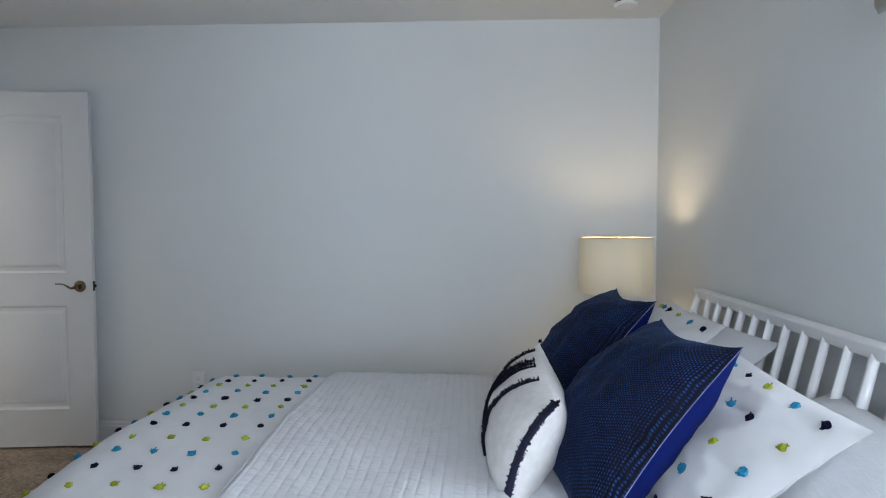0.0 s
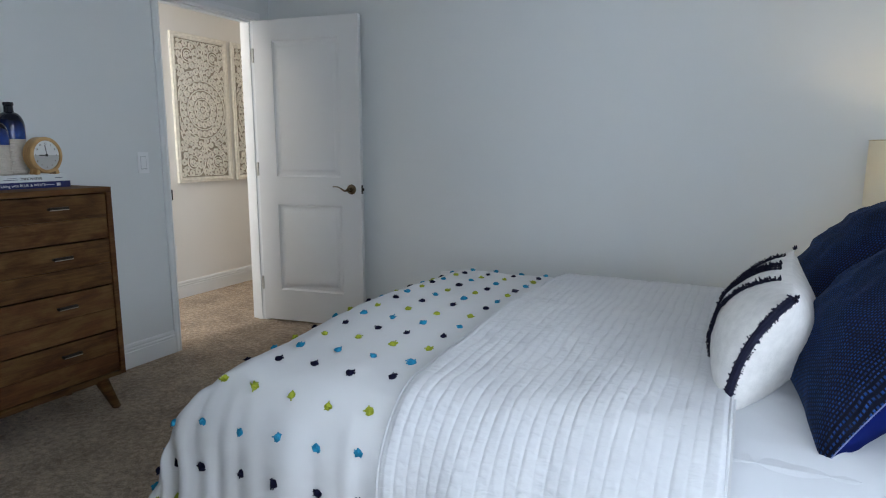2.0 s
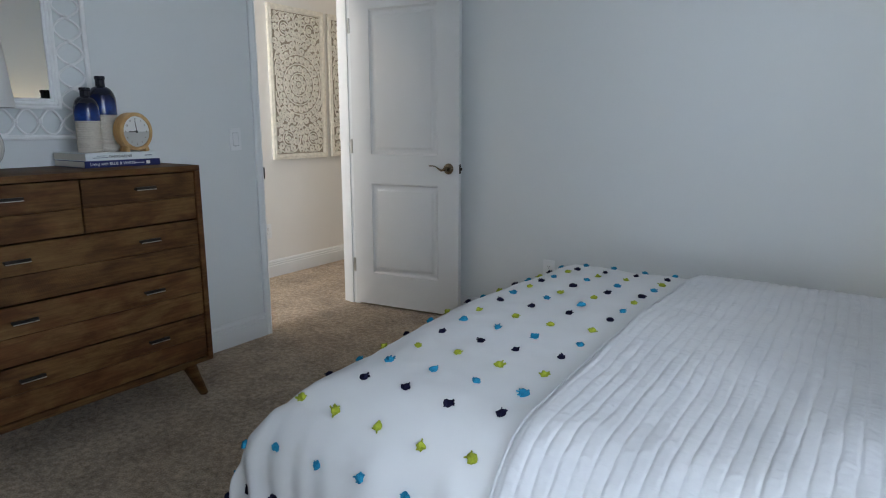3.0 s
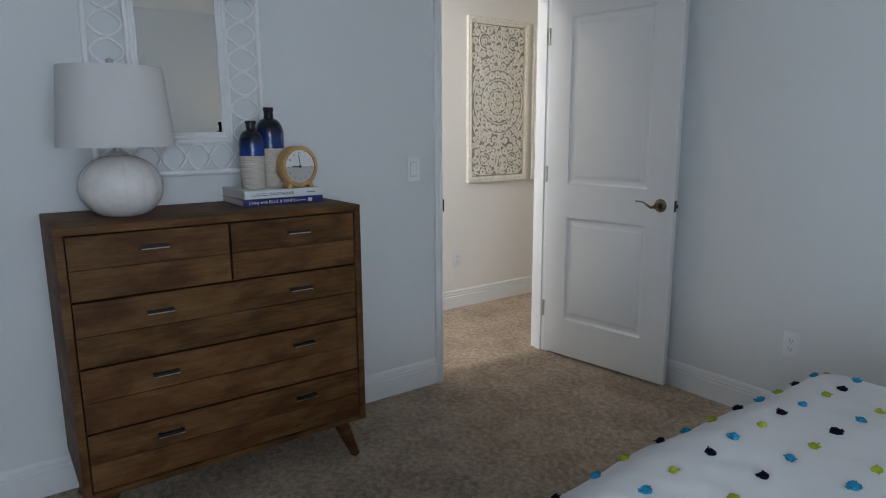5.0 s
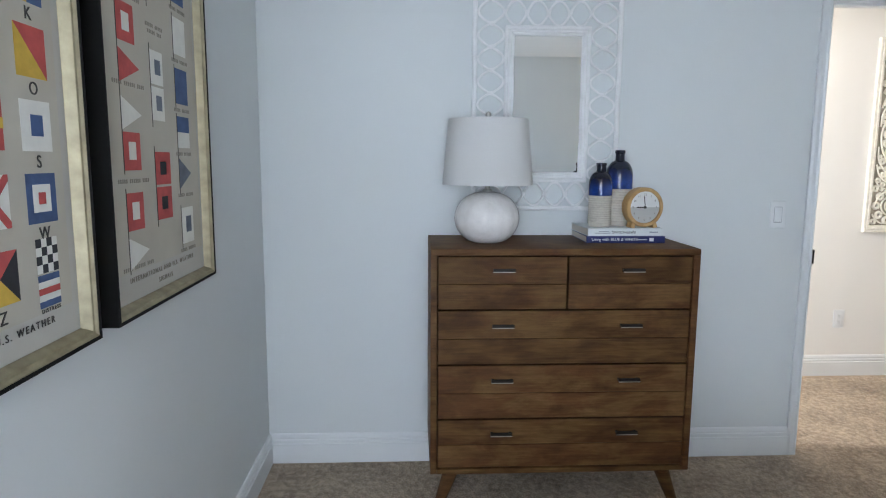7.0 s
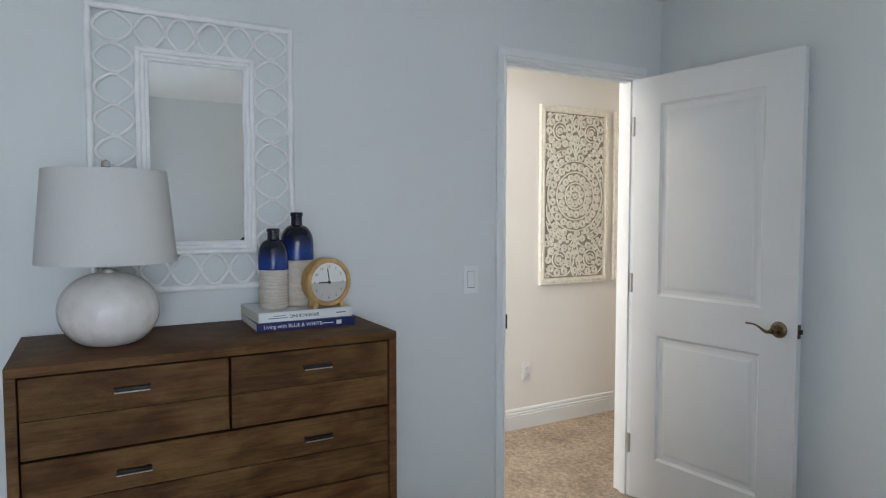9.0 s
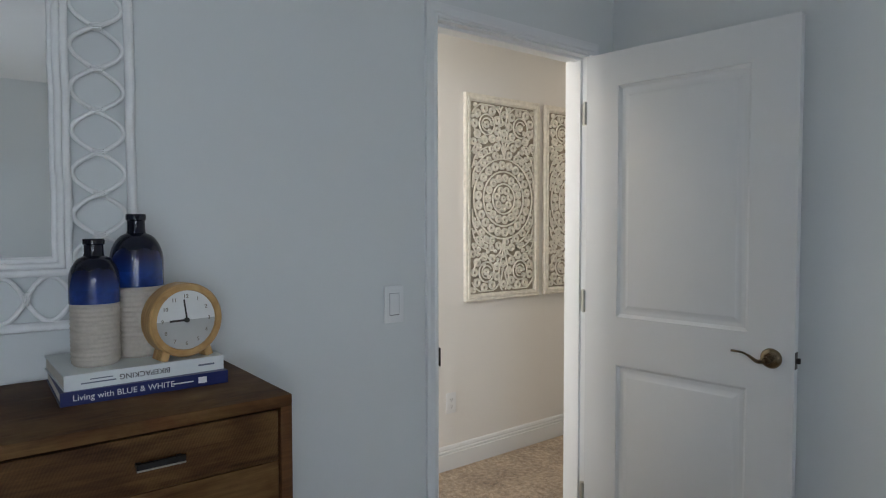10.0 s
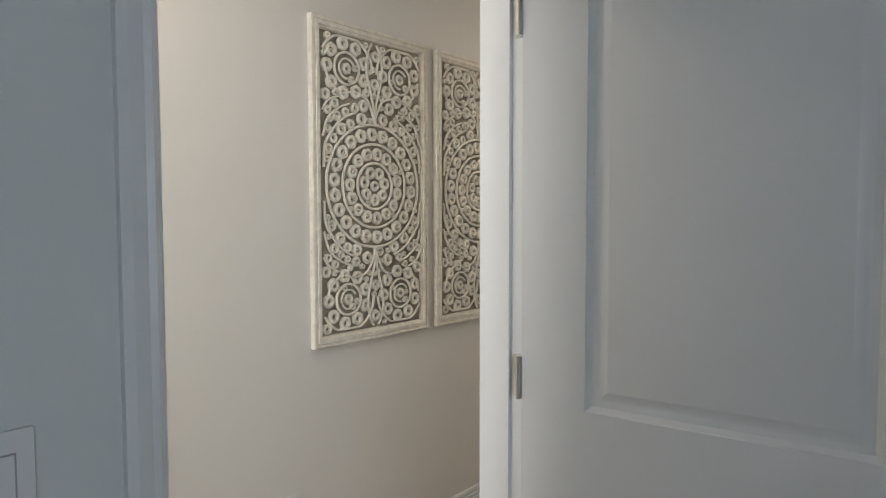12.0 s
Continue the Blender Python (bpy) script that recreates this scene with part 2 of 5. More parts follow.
def woven_blue():
    """Navy basket weave with paler raised stitches."""
    m, nt, b = base("navy_basket_weave", 0.85)
    tc = nt.nodes.new("ShaderNodeTexCoord")
    wob = nt.nodes.new("ShaderNodeVectorMath")
    wob.operation = "ADD"
    nz = nt.nodes.new("ShaderNodeTexNoise")
    nz.inputs["Scale"].default_value = 9
    nt.links.new(tc.outputs["UV"], nz.inputs["Vector"])
    sc = nt.nodes.new("ShaderNodeVectorMath")
    sc.operation = "SCALE"
    sc.inputs["Scale"].default_value = 0.014
    nt.links.new(nz.outputs["Color"], sc.inputs[0])
    nt.links.new(tc.outputs["UV"], wob.inputs[0])
    nt.links.new(sc.outputs[0], wob.inputs[1])
    turn = nt.nodes.new("ShaderNodeMapping")
    turn.inputs["Rotation"].default_value = (0, 0, radians(90))
    nt.links.new(wob.outputs[0], turn.inputs["Vector"])
    br = nt.nodes.new("ShaderNodeTexBrick")
    br.inputs["Scale"].default_value = 1.0
    br.inputs["Brick Width"].default_value, br.inputs["Row Height"].default_value = 0.0086, 0.0060
    br.inputs["Mortar Size"].default_value, br.inputs["Mortar Smooth"].default_value = 0.0026, 0.5
    br.inputs["Color1"].default_value, br.inputs["Color2"].default_value = (0.015, 0.080, 0.310, 1), (0.005, 0.026, 0.115, 1)
    br.inputs["Mortar"].default_value = (0.0015, 0.003, 0.013, 1)
    nt.links.new(turn.outputs["Vector"], br.inputs["Vector"])
    big = noise_tex(nt, tc.outputs["UV"], 9, 6, 0.7)
    mx = nt.nodes.new("ShaderNodeMix")
    mx.data_type, mx.blend_type = "RGBA", "MULTIPLY"
    mx.inputs[0].default_value = 0.95
    nt.links.new(br.outputs["Color"], mx.inputs[6])
    nt.links.new(ramp(nt, big, [(0.34, (0.22, 0.22, 0.30)), (0.66, (1.0, 1.0, 1.0))]), mx.inputs[7])
    nt.links.new(mx.outputs[2], b.inputs["Base Color"])
    bump(nt, b, math_node(nt, "SUBTRACT", 1.0, br.outputs["Fac"]), 0.8, 0.004)
    b.inputs["Specular IOR Level"].default_value = 0.2
    b.inputs["Sheen Weight"].default_value, b.inputs["Sheen Roughness"].default_value = 0.10, 0.45
    b.inputs["Sheen Tint"].default_value = (0.10, 0.32, 0.85, 1)
    return m


WEAVE = woven_blue()


def shade_cloth(name, colour, glow):
    """Lampshade or blind linen that lets light through."""
    m, nt, b = base(name, 0.9)
    v = coords(nt, (1, 1, 1))
    n = noise_tex(nt, v, 260, 2)
    nt.links.new(ramp(nt, n, [(0.3, [c * 0.95 for c in colour]), (0.7, colour)]), b.inputs["Base Color"])
    bump(nt, b, n, 0.2, 0.001)
    tr = nt.nodes.new("ShaderNodeBsdfTranslucent")
    tr.inputs["Color"].default_value = (*colour, 1)
    ms = nt.nodes.new("ShaderNodeMixShader")
    ms.inputs["Fac"].default_value = glow
    nt.links.new(b.outputs[0], ms.inputs[1])
    nt.links.new(tr.outputs[0], ms.inputs[2])
    nt.links.new(ms.outputs[0], nt.nodes["Material Output"].inputs["Surface"])
    return m


SHADE_LIT = shade_cloth("cream_lampshade_linen", (0.78, 0.75, 0.63), 0.18)
SHADE_WHITE = shade_cloth("white_lampshade_linen", (0.80, 0.79, 0.77), 0.25)
BLIND = shade_cloth("natural_blind_linen", (0.74, 0.73, 0.68), 0.42)


def glass_material(name="clear_glass"):
    m, nt, b = base(name, 0.02)
    b.inputs["Transmission Weight"].default_value = 1.0
    b.inputs["IOR"].default_value = 1.45
    return m


GLASS = glass_material()
MIRROR, _, mb = base("mirror_silver", 0.015, 1.0)
mb.inputs["Base Color"].default_value = (0.86, 0.87, 0.87, 1)


def ceramic_white():
    m, nt, b = base("white_glazed_ceramic", 0.11)
    v = coords(nt)
    n = noise_tex(nt, v, 30, 3)
    nt.links.new(ramp(nt, n, [(0.3, (0.68, 0.65, 0.62)), (0.7, (0.76, 0.73, 0.70))]), b.inputs["Base Color"])
    vo = nt.nodes.new("ShaderNodeTexVoronoi")
    vo.inputs["Scale"].default_value = 95
    nt.links.new(v, vo.inputs["Vector"])
    bump(nt, b, vo.outputs["Distance"], 0.16, 0.004)
    return m


CERAMIC = ceramic_white()
STONEWARE = simple("speckled_cream_stoneware", (0.54, 0.49, 0.42), 0.6, vary=0.06, scale=120, grain=160, relief=0.5)
COBALT = simple("cobalt_glaze", (0.010, 0.038, 0.20), 0.12, vary=0.45, scale=30, relief=0)


def poured_glaze():
    """Glossy glaze that runs from cobalt at its lower rim to near black at the neck."""
    m, nt, b = base("black_over_cobalt_glaze", 0.10)
    sep = nt.nodes.new("ShaderNodeSeparateXYZ")
    nt.links.new(coords(nt, out="Generated"), sep.inputs[0])
    run = noise_tex(nt, coords(nt, (1, 1, 0.2)), 40, 3)
    f = math_node(nt, "ADD", sep.outputs["Z"], math_node(nt, "MULTIPLY", math_node(nt, "SUBTRACT", run, 0.5), 0.25))
    nt.links.new(ramp(nt, f, [(0.0, (0.010, 0.038, 0.20)), (0.18, (0.008, 0.020, 0.10)), (0.42, (0.006, 0.008, 0.020))]), b.inputs["Base Color"])
    return m


BLACK_GLAZE = poured_glaze()
CARVED = simple("whitewashed_carved_wood", (0.84, 0.80, 0.71), 0.75, vary=0.10, scale=35, grain=120, relief=0.5)
# darker than the hall paint: shade in the fretwork's gaps, put into colour
GAP_SHADE = simple("shaded_gap_sheet", (0.45, 0.40, 0.32), 0.9, vary=0.15, scale=25)
BOOK_WHITE = simple("white_book_jacket", (0.70, 0.73, 0.72), 0.35, vary=0.03, relief=0.02)
BOOK_BLUE = simple("blue_book_jacket", (0.008, 0.015, 0.105), 0.35, vary=0.08, relief=0.02)
PAGES = simple("book_pages", (0.72, 0.68, 0.60), 0.9, vary=0.05, scale=200)
CLOCK_WHITE = simple("clock_face_white", (0.78, 0.78, 0.76), 0.5, relief=0.02)
CLOCK_GREY = simple("clock_face_grey", (0.48, 0.48, 0.46), 0.5, relief=0.02)


# ---- mesh helpers ----
def obj(name, bm, mat, parent=None, m=None, smooth=30.0):
    me = bpy.data.meshes.new(name)
    bmesh.ops.recalc_face_normals(bm, faces=bm.faces[:])
    bm.to_mesh(me)
    bm.free()
    me.materials.append(mat)
    if smooth:
        me.polygons.foreach_set("use_smooth", [True] * len(me.polygons))
        me.set_sharp_from_angle(angle=radians(smooth))
    ob = new(name, me)
    if m is not None:
        ob.matrix_basis = m
    if parent is not None:
        ob.parent = parent
    return ob


def part(name, bm, mat, parent, label="", m=None, smooth=30.0):
    ob = obj(name, bm, mat, parent, m, smooth)
    if label:
        tagged(ob, label)
    return ob


def thing(name, m, label, category, group=""):
    ob = new(name)
    ob.empty_display_size = 0.1
    ob.matrix_basis = m
    return tagged(ob, label, category, group)


def box(x0, x1, y0, y1, z0, z1, bevel=0.0, seg=2, bm=None):
    own = bm is None
    bm = bm or bmesh.new()
    vs = [bm.verts.new((x, y, z)) for x in (x0, x1) for y in (y0, y1) for z in (z0, z1)]
    fs = [bm.faces.new([vs[i] for i in f]) for f in ((0, 1, 3, 2), (4, 6, 7, 5), (0, 4, 5, 1), (2, 3, 7, 6), (0, 2, 6, 4), (1, 5, 7, 3))]
    if bevel and own:
        bmesh.ops.bevel(bm, geom=bm.edges[:], offset=bevel, segments=seg, affect="EDGES", profile=0.6)
    return bm


def lathe(profile, n=48, bm=None, wave=None):
    """Turned body round z from (radius, height) pairs; wave(angle, height) scales the radius."""
    bm = bm or bmesh.new()
    rings = []
    for r, z in profile:
        if r < 1e-5:
            rings.append([bm.verts.new((0, 0, z))])
        else:
            row = []
            for i in range(n):
                a = 2 * math.pi * i / n
                k = r * (wave(a, z) if wave else 1)
                row.append(bm.verts.new((k * math.cos(a), k * math.sin(a), z)))
            rings.append(row)
    for a, b in zip(rings, rings[1:]):
        for i in range(n):
            j = (i + 1) % n
            if len(a) == 1 and len(b) == 1:
                continue
            if len(a) == 1:
                bm.faces.new((a[0], b[i], b[j]))
            elif len(b) == 1:
                bm.faces.new((a[i], a[j], b[0]))
            else:
                bm.faces.new((a[i], a[j], b[j], b[i]))
    return bm


def tube(points, r, n=8, closed=False, bm=None, taper=None):
    """A round rod along points."""
    bm = bm or bmesh.new()
    pts = [Vector(p) for p in points]
    rings = []
    up = None
    for i, p in enumerate(pts):
        a = pts[(i - 1) % len(pts)] if (closed or i > 0) else p
        b = pts[(i + 1) % len(pts)] if (closed or i < len(pts) - 1) else p
        d = (b - a).normalized()
        if up is None:
            up = d.orthogonal().normalized()
        up = (up - d * up.dot(d)).normalized()
        side = d.cross(up)
        k = r if taper is None else r * taper(i / max(1, len(pts) - 1))
        rings.append([bm.verts.new(p + k * (math.cos(2 * math.pi * j / n) * up + math.sin(2 * math.pi * j / n) * side)) for j in range(n)])
    pairs = list(zip(rings, rings[1:])) + ([(rings[-1], rings[0])] if closed else [])
    for a, b in pairs:
        for j in range(n):
            k = (j + 1) % n
            bm.faces.new((a[j], a[k], b[k], b[j]))
    if not closed:
        bm.faces.new(rings[0][::-1])
        bm.faces.new(rings[-1])
    return bm


def sweep(profile, path, bm=None):
    """Profile of (out, up) pairs carried along straight runs; each run is (start, end, out direction)."""
    bm = bm or bmesh.new()
    for a, b, out in path:
        a, b, out = Vector(a), Vector(b), Vector(out)
        ra = [bm.verts.new(a + out * o + Vector((0, 0, u))) for o, u in profile]
        rb = [bm.verts.new(b + out * o + Vector((0, 0, u))) for o, u in profile]
        for i in range(len(profile) - 1):
            bm.faces.new((ra[i], ra[i + 1], rb[i + 1], rb[i]))
        bm.faces.new(ra)
        bm.faces.new(rb[::-1])
    return bm


def writing(text, size, mat, parent, m, name="lettering", depth=0.0006, align="CENTER", spread=1.0):
    cu = bpy.data.curves.new(name, "FONT")
    cu.body, cu.size, cu.extrude, cu.align_x, cu.align_y = text, size, depth, align, "CENTER"
    cu.space_character = spread
    tmp = bpy.data.objects.new("tmp", cu)
    scene.collection.objects.link(tmp)
    me = bpy.data.meshes.new_from_object(tmp.evaluated_get(bpy.context.evaluated_depsgraph_get()))
    bpy.data.objects.remove(tmp)
    bpy.data.curves.remove(cu)
    me.materials.clear()
    me.materials.append(mat)
    ob = new(name, me)
    ob.matrix_basis = m
    ob.parent = parent
    return ob


def structure(ob, label=""):
    return tagged(ob, label, kind="structure")


# ---- shell of the rooms ----
def wall_bm(x0, x1, y0, y1, z0=0.0, z1=CEIL, hole=None):
    """A wall block; hole = (along0, along1, z0, z1) on its longer side."""
    bm = bmesh.new()
    if hole is None:
        return box(x0, x1, y0, y1, z0, z1, bm=bm)
    a0, a1, h0, h1 = hole
    along_y = (y1 - y0) > (x1 - x0)
    lo, hi = (y0, y1) if along_y else (x0, x1)

    def piece(a, b, c, d):
        if b - a > 1e-4 and d - c > 1e-4:
            if along_y:
                box(x0, x1, a, b, c, d, bm=bm)
            else:
                box(a, b, y0, y1, c, d, bm=bm)
    piece(lo, a0, z0, z1)
    piece(a1, hi, z0, z1)
    piece(a0, a1, z0, h0)
    piece(a0, a1, h1, z1)
    return bm


def shell():
    fl = bmesh.new()
    n = 40
    x0, x1, y0, y1 = HALL_W - 0.1, EAST + 0.1, BACK - 0.1, 6.3
    grid = [[fl.verts.new((x0 + (x1 - x0) * i / n, y0 + (y1 - y0) * j / n, 0)) for j in range(n + 1)] for i in range(n + 1)]
    for i in range(n):
        for j in range(n):
            fl.faces.new((grid[i][j], grid[i + 1][j], grid[i + 1][j + 1], grid[i][j + 1]))
    structure(obj("floor", fl, CARPET), "beige cut-pile carpet covering bedroom and hallway")
    structure(obj("subfloor", box(x0, x1, y0, y1, -0.2, -0.01), CEILING), "concrete slab below the carpet")
    structure(obj("ceiling", box(HALL_W - 0.1, EAST + 0.15, BACK - 0.1, 6.3, CEIL, CEIL + 0.15), CEILING), "flat white painted ceiling")
    structure(obj("wall_north", wall_bm(WEST, EAST + 0.15, NORTH, NORTH + 0.115), WALL), "plain pale grey-white painted wall")
    structure(obj("wall_east", wall_bm(EAST, EAST + 0.15, BACK, NORTH, hole=(WIN_S, WIN_N, WIN_B, WIN_T)), WALL), "pale painted wall with a window beside the bed")
    structure(obj("wall_west", wall_bm(WEST - 0.115, WEST, SOUTH - 0.1, 6.3, hole=(DOOR_S - 0.018, DOOR_N + 0.018, 0, DOOR_TOP + 0.018)), WALL), "pale painted wall with the bedroom doorway")
    structure(obj("wall_south", wall_bm(WEST, CLOSET, SOUTH - 0.1, SOUTH), WALL), "pale painted wall with two framed prints")
    structure(obj("wall_return", wall_bm(CLOSET - 0.1, CLOSET, BACK, SOUTH - 0.1), WALL))
    structure(obj("wall_back", wall_bm(CLOSET - 0.1, EAST, BACK - 0.1, BACK, hole=(BACK_W, BACK_E, WIN_B, WIN_T)), WALL), "pale painted wall with a window")
    structure(obj("hall_wall_west", wall_bm(HALL_W - 0.1, HALL_W, 1.3, 6.3), HALL_PAINT), "warm white hallway wall")
    structure(obj("hall_wall_north", wall_bm(HALL_W, HALL_E, 6.2, 6.3), HALL_PAINT))
    structure(obj("hall_wall_south", wall_bm(HALL_W, HALL_E, 1.3, 1.4), HALL_PAINT))
    gr = bmesh.new()
    vs = [gr.verts.new((x, y, -0.35)) for x, y in ((-900, -900), (900, -900), (900, 900), (-900, 900))]
    gr.faces.new(vs)
    structure(obj("ground", gr, simple("lawn", (0.07, 0.10, 0.04), 0.9, vary=0.3, scale=2)), "lawn outside the window")


shell()

BASE_PROFILE = [(0, 0), (0.0155, 0), (0.0155, 0.090), (0.0110, 0.0925), (0.0105, 0.097), (0.0135, 0.1), (0.0125, 0.108), (0.0085, 0.1105), (0.008, 0.115), (0.0105, 0.118), (0.008, 0.130), (0.004, 0.136), (0, 0.136)]


def baseboards():
    c = 0.052
    runs = [
        ((WEST, NORTH, 0), (EAST, NORTH, 0), (0, -1, 0)),
        ((EAST, BACK, 0), (EAST, NORTH - 0.014, 0), (-1, 0, 0)),
        ((WEST, SOUTH, 0), (CLOSET, SOUTH, 0), (0, 1, 0)),
        ((WEST, SOUTH + 0.014, 0), (WEST, DOOR_S - c, 0), (1, 0, 0)),
        ((WEST, DOOR_N + c, 0), (WEST, NORTH - 0.014, 0), (1, 0, 0)),
        ((HALL_W, 1.4, 0), (HALL_W, 6.2, 0), (1, 0, 0)),
        ((HALL_E, 1.4, 0), (HALL_E, DOOR_S - c - 0.006, 0), (-1, 0, 0)),
        ((HALL_E, DOOR_N + c + 0.006, 0), (HALL_E, 6.2, 0), (-1, 0, 0)),
    ]
    for r in runs:
        structure(obj("baseboard", sweep(BASE_PROFILE, [r]), TRIM, smooth=15), "white moulded baseboard")


baseboards()


def casing():
    """Door lining with stop, and a moulded architrave on both sides of the wall."""
    x0, x1 = WEST - 0.115, WEST
    bm = bmesh.new()
    t = 0.018
    box(x0 - 0.002, x1 + 0.002, DOOR_S - t, DOOR_S, 0, DOOR_TOP, bm=bm)
    box(x0 - 0.002, x1 + 0.002, DOOR_N, DOOR_N + t, 0, DOOR_TOP, bm=bm)
    box(x0 - 0.002, x1 + 0.002, DOOR_S - t, DOOR_N + t, DOOR_TOP, DOOR_TOP + t, bm=bm)
    structure(obj("door_jamb", bm, TRIM), "white painted door lining")
    st = bmesh.new()
    sx0, sx1 = x1 - 0.066, x1 - 0.030
    box(sx0, sx1, DOOR_S, DOOR_S + 0.011, 0, DOOR_TOP, bm=st)
    box(sx0, sx1, DOOR_N - 0.011, DOOR_N, 0, DOOR_TOP, bm=st)
    box(sx0, sx1, DOOR_S + 0.011, DOOR_N - 0.011, DOOR_TOP - 0.011, DOOR_TOP, bm=st)
    structure(obj("trim", st, TRIM), "white door stop")
    prof = [(0.006, 0.0), (0.006, 0.011), (0.014, 0.016), (0.022, 0.012), (0.040, 0.015), (0.052, 0.012), (0.052, 0.0)]
    hall_prof = [(0.016, 0.0), (0.016, 0.006), (0.022, 0.009), (0.032, 0.008), (0.052, 0.010), (0.058, 0.008), (0.058, 0.0)]
    for side, xs in ((1, x1), (-1, x0)):
        bm = bmesh.new()
        rows = []
        for o, h in prof if side == 1 else hall_prof:
            x = xs + side * h
            rows.append([bm.verts.new(p) for p in ((x, DOOR_S - o, 0), (x, DOOR_S - o, DOOR_TOP + o), (x, DOOR_N + o, DOOR_TOP + o), (x, DOOR_N + o, 0))])
        for a, b in zip(rows, rows[1:]):
            for i in range(3):
                bm.faces.new((a[i], a[i + 1], b[i + 1], b[i]))
        structure(obj("trim", bm, TRIM, smooth=20), "white moulded door casing")


casing()


# ---- bedroom door ----
def ring(bm, u0, u1, z0, z1, d):
    return [bm.verts.new((u, d, z)) for u, z in ((u0, z0), (u1, z0), (u1, z1), (u0, z1))]


def bridge(bm, a, b):
    for i in range(4):
        j = (i + 1) % 4
        bm.faces.new((a[i], a[j], b[j], b[i]))


def door_leaf_bm(w, h, t, panels):
    """Moulded two-panel slab: stiles and rails flush, panels with a sunk ogee and a raised field."""
    bm = bmesh.new()
    for d, sgn in ((0.0, 1), (t, -1)):
        zs = sorted({0.0, h, *[z for p in panels for z in p[2:]]})
        u0, u1 = panels[0][:2]
        for a, b in zip(zs, zs[1:]):
            cells = [(0, u0), (u1, w)]
            if not any(abs(p[2] - a) < 1e-6 for p in panels):
                cells.append((u0, u1))
            for c, e in cells:
                bm.faces.new(ring(bm, c, e, a, b, d))
        for pu0, pu1, pz0, pz1 in panels:
            prev = ring(bm, pu0, pu1, pz0, pz1, d)
            for o, dep in ((0.002, 0.005), (0.011, 0.0125), (0.022, 0.0140), (0.028, 0.0125), (0.043, 0.005), (0.046, 0.004)):
                cur = ring(bm, pu0 + o, pu1 - o, pz0 + o, pz1 - o, d + sgn * dep)
                bridge(bm, prev, cur)
                prev = cur
            bm.faces.new(prev)
    a, b = ring(bm, 0, w, 0, h, 0), ring(bm, 0, w, 0, h, t)
    bridge(bm, a, b)
    bmesh.ops.remove_doubles(bm, verts=bm.verts[:], dist=1e-5)
    return bm


DOOR_W, DOOR_H, DOOR_T = 0.772, 2.03, 0.035


def lever_bm():
    """Wave lever: a neck, then a slim blade that dips, rises and ends flat."""
    pts = []
    for i in range(25):
        s = i / 24
        k = max(0.0, min(1.0, (s - 0.18) / 0.55))
        z = 0.019 * k * k * (3 - 2 * k) - 0.006 * math.exp(-((s - 0.22) / 0.15) ** 2)
        pts.append((-0.108 * s, -0.050 - 0.005 * math.sin(s * 3), z))
    bm = tube(pts, 0.0075, 10, taper=lambda s: 1.2 - 0.75 * min(1, s * 1.8) + 0.18 * max(0, s - 0.6))
    return tube([(0, -0.006, 0), (0, -0.03, 0), (0, -0.056, 0)], 0.011, 16, bm=bm)


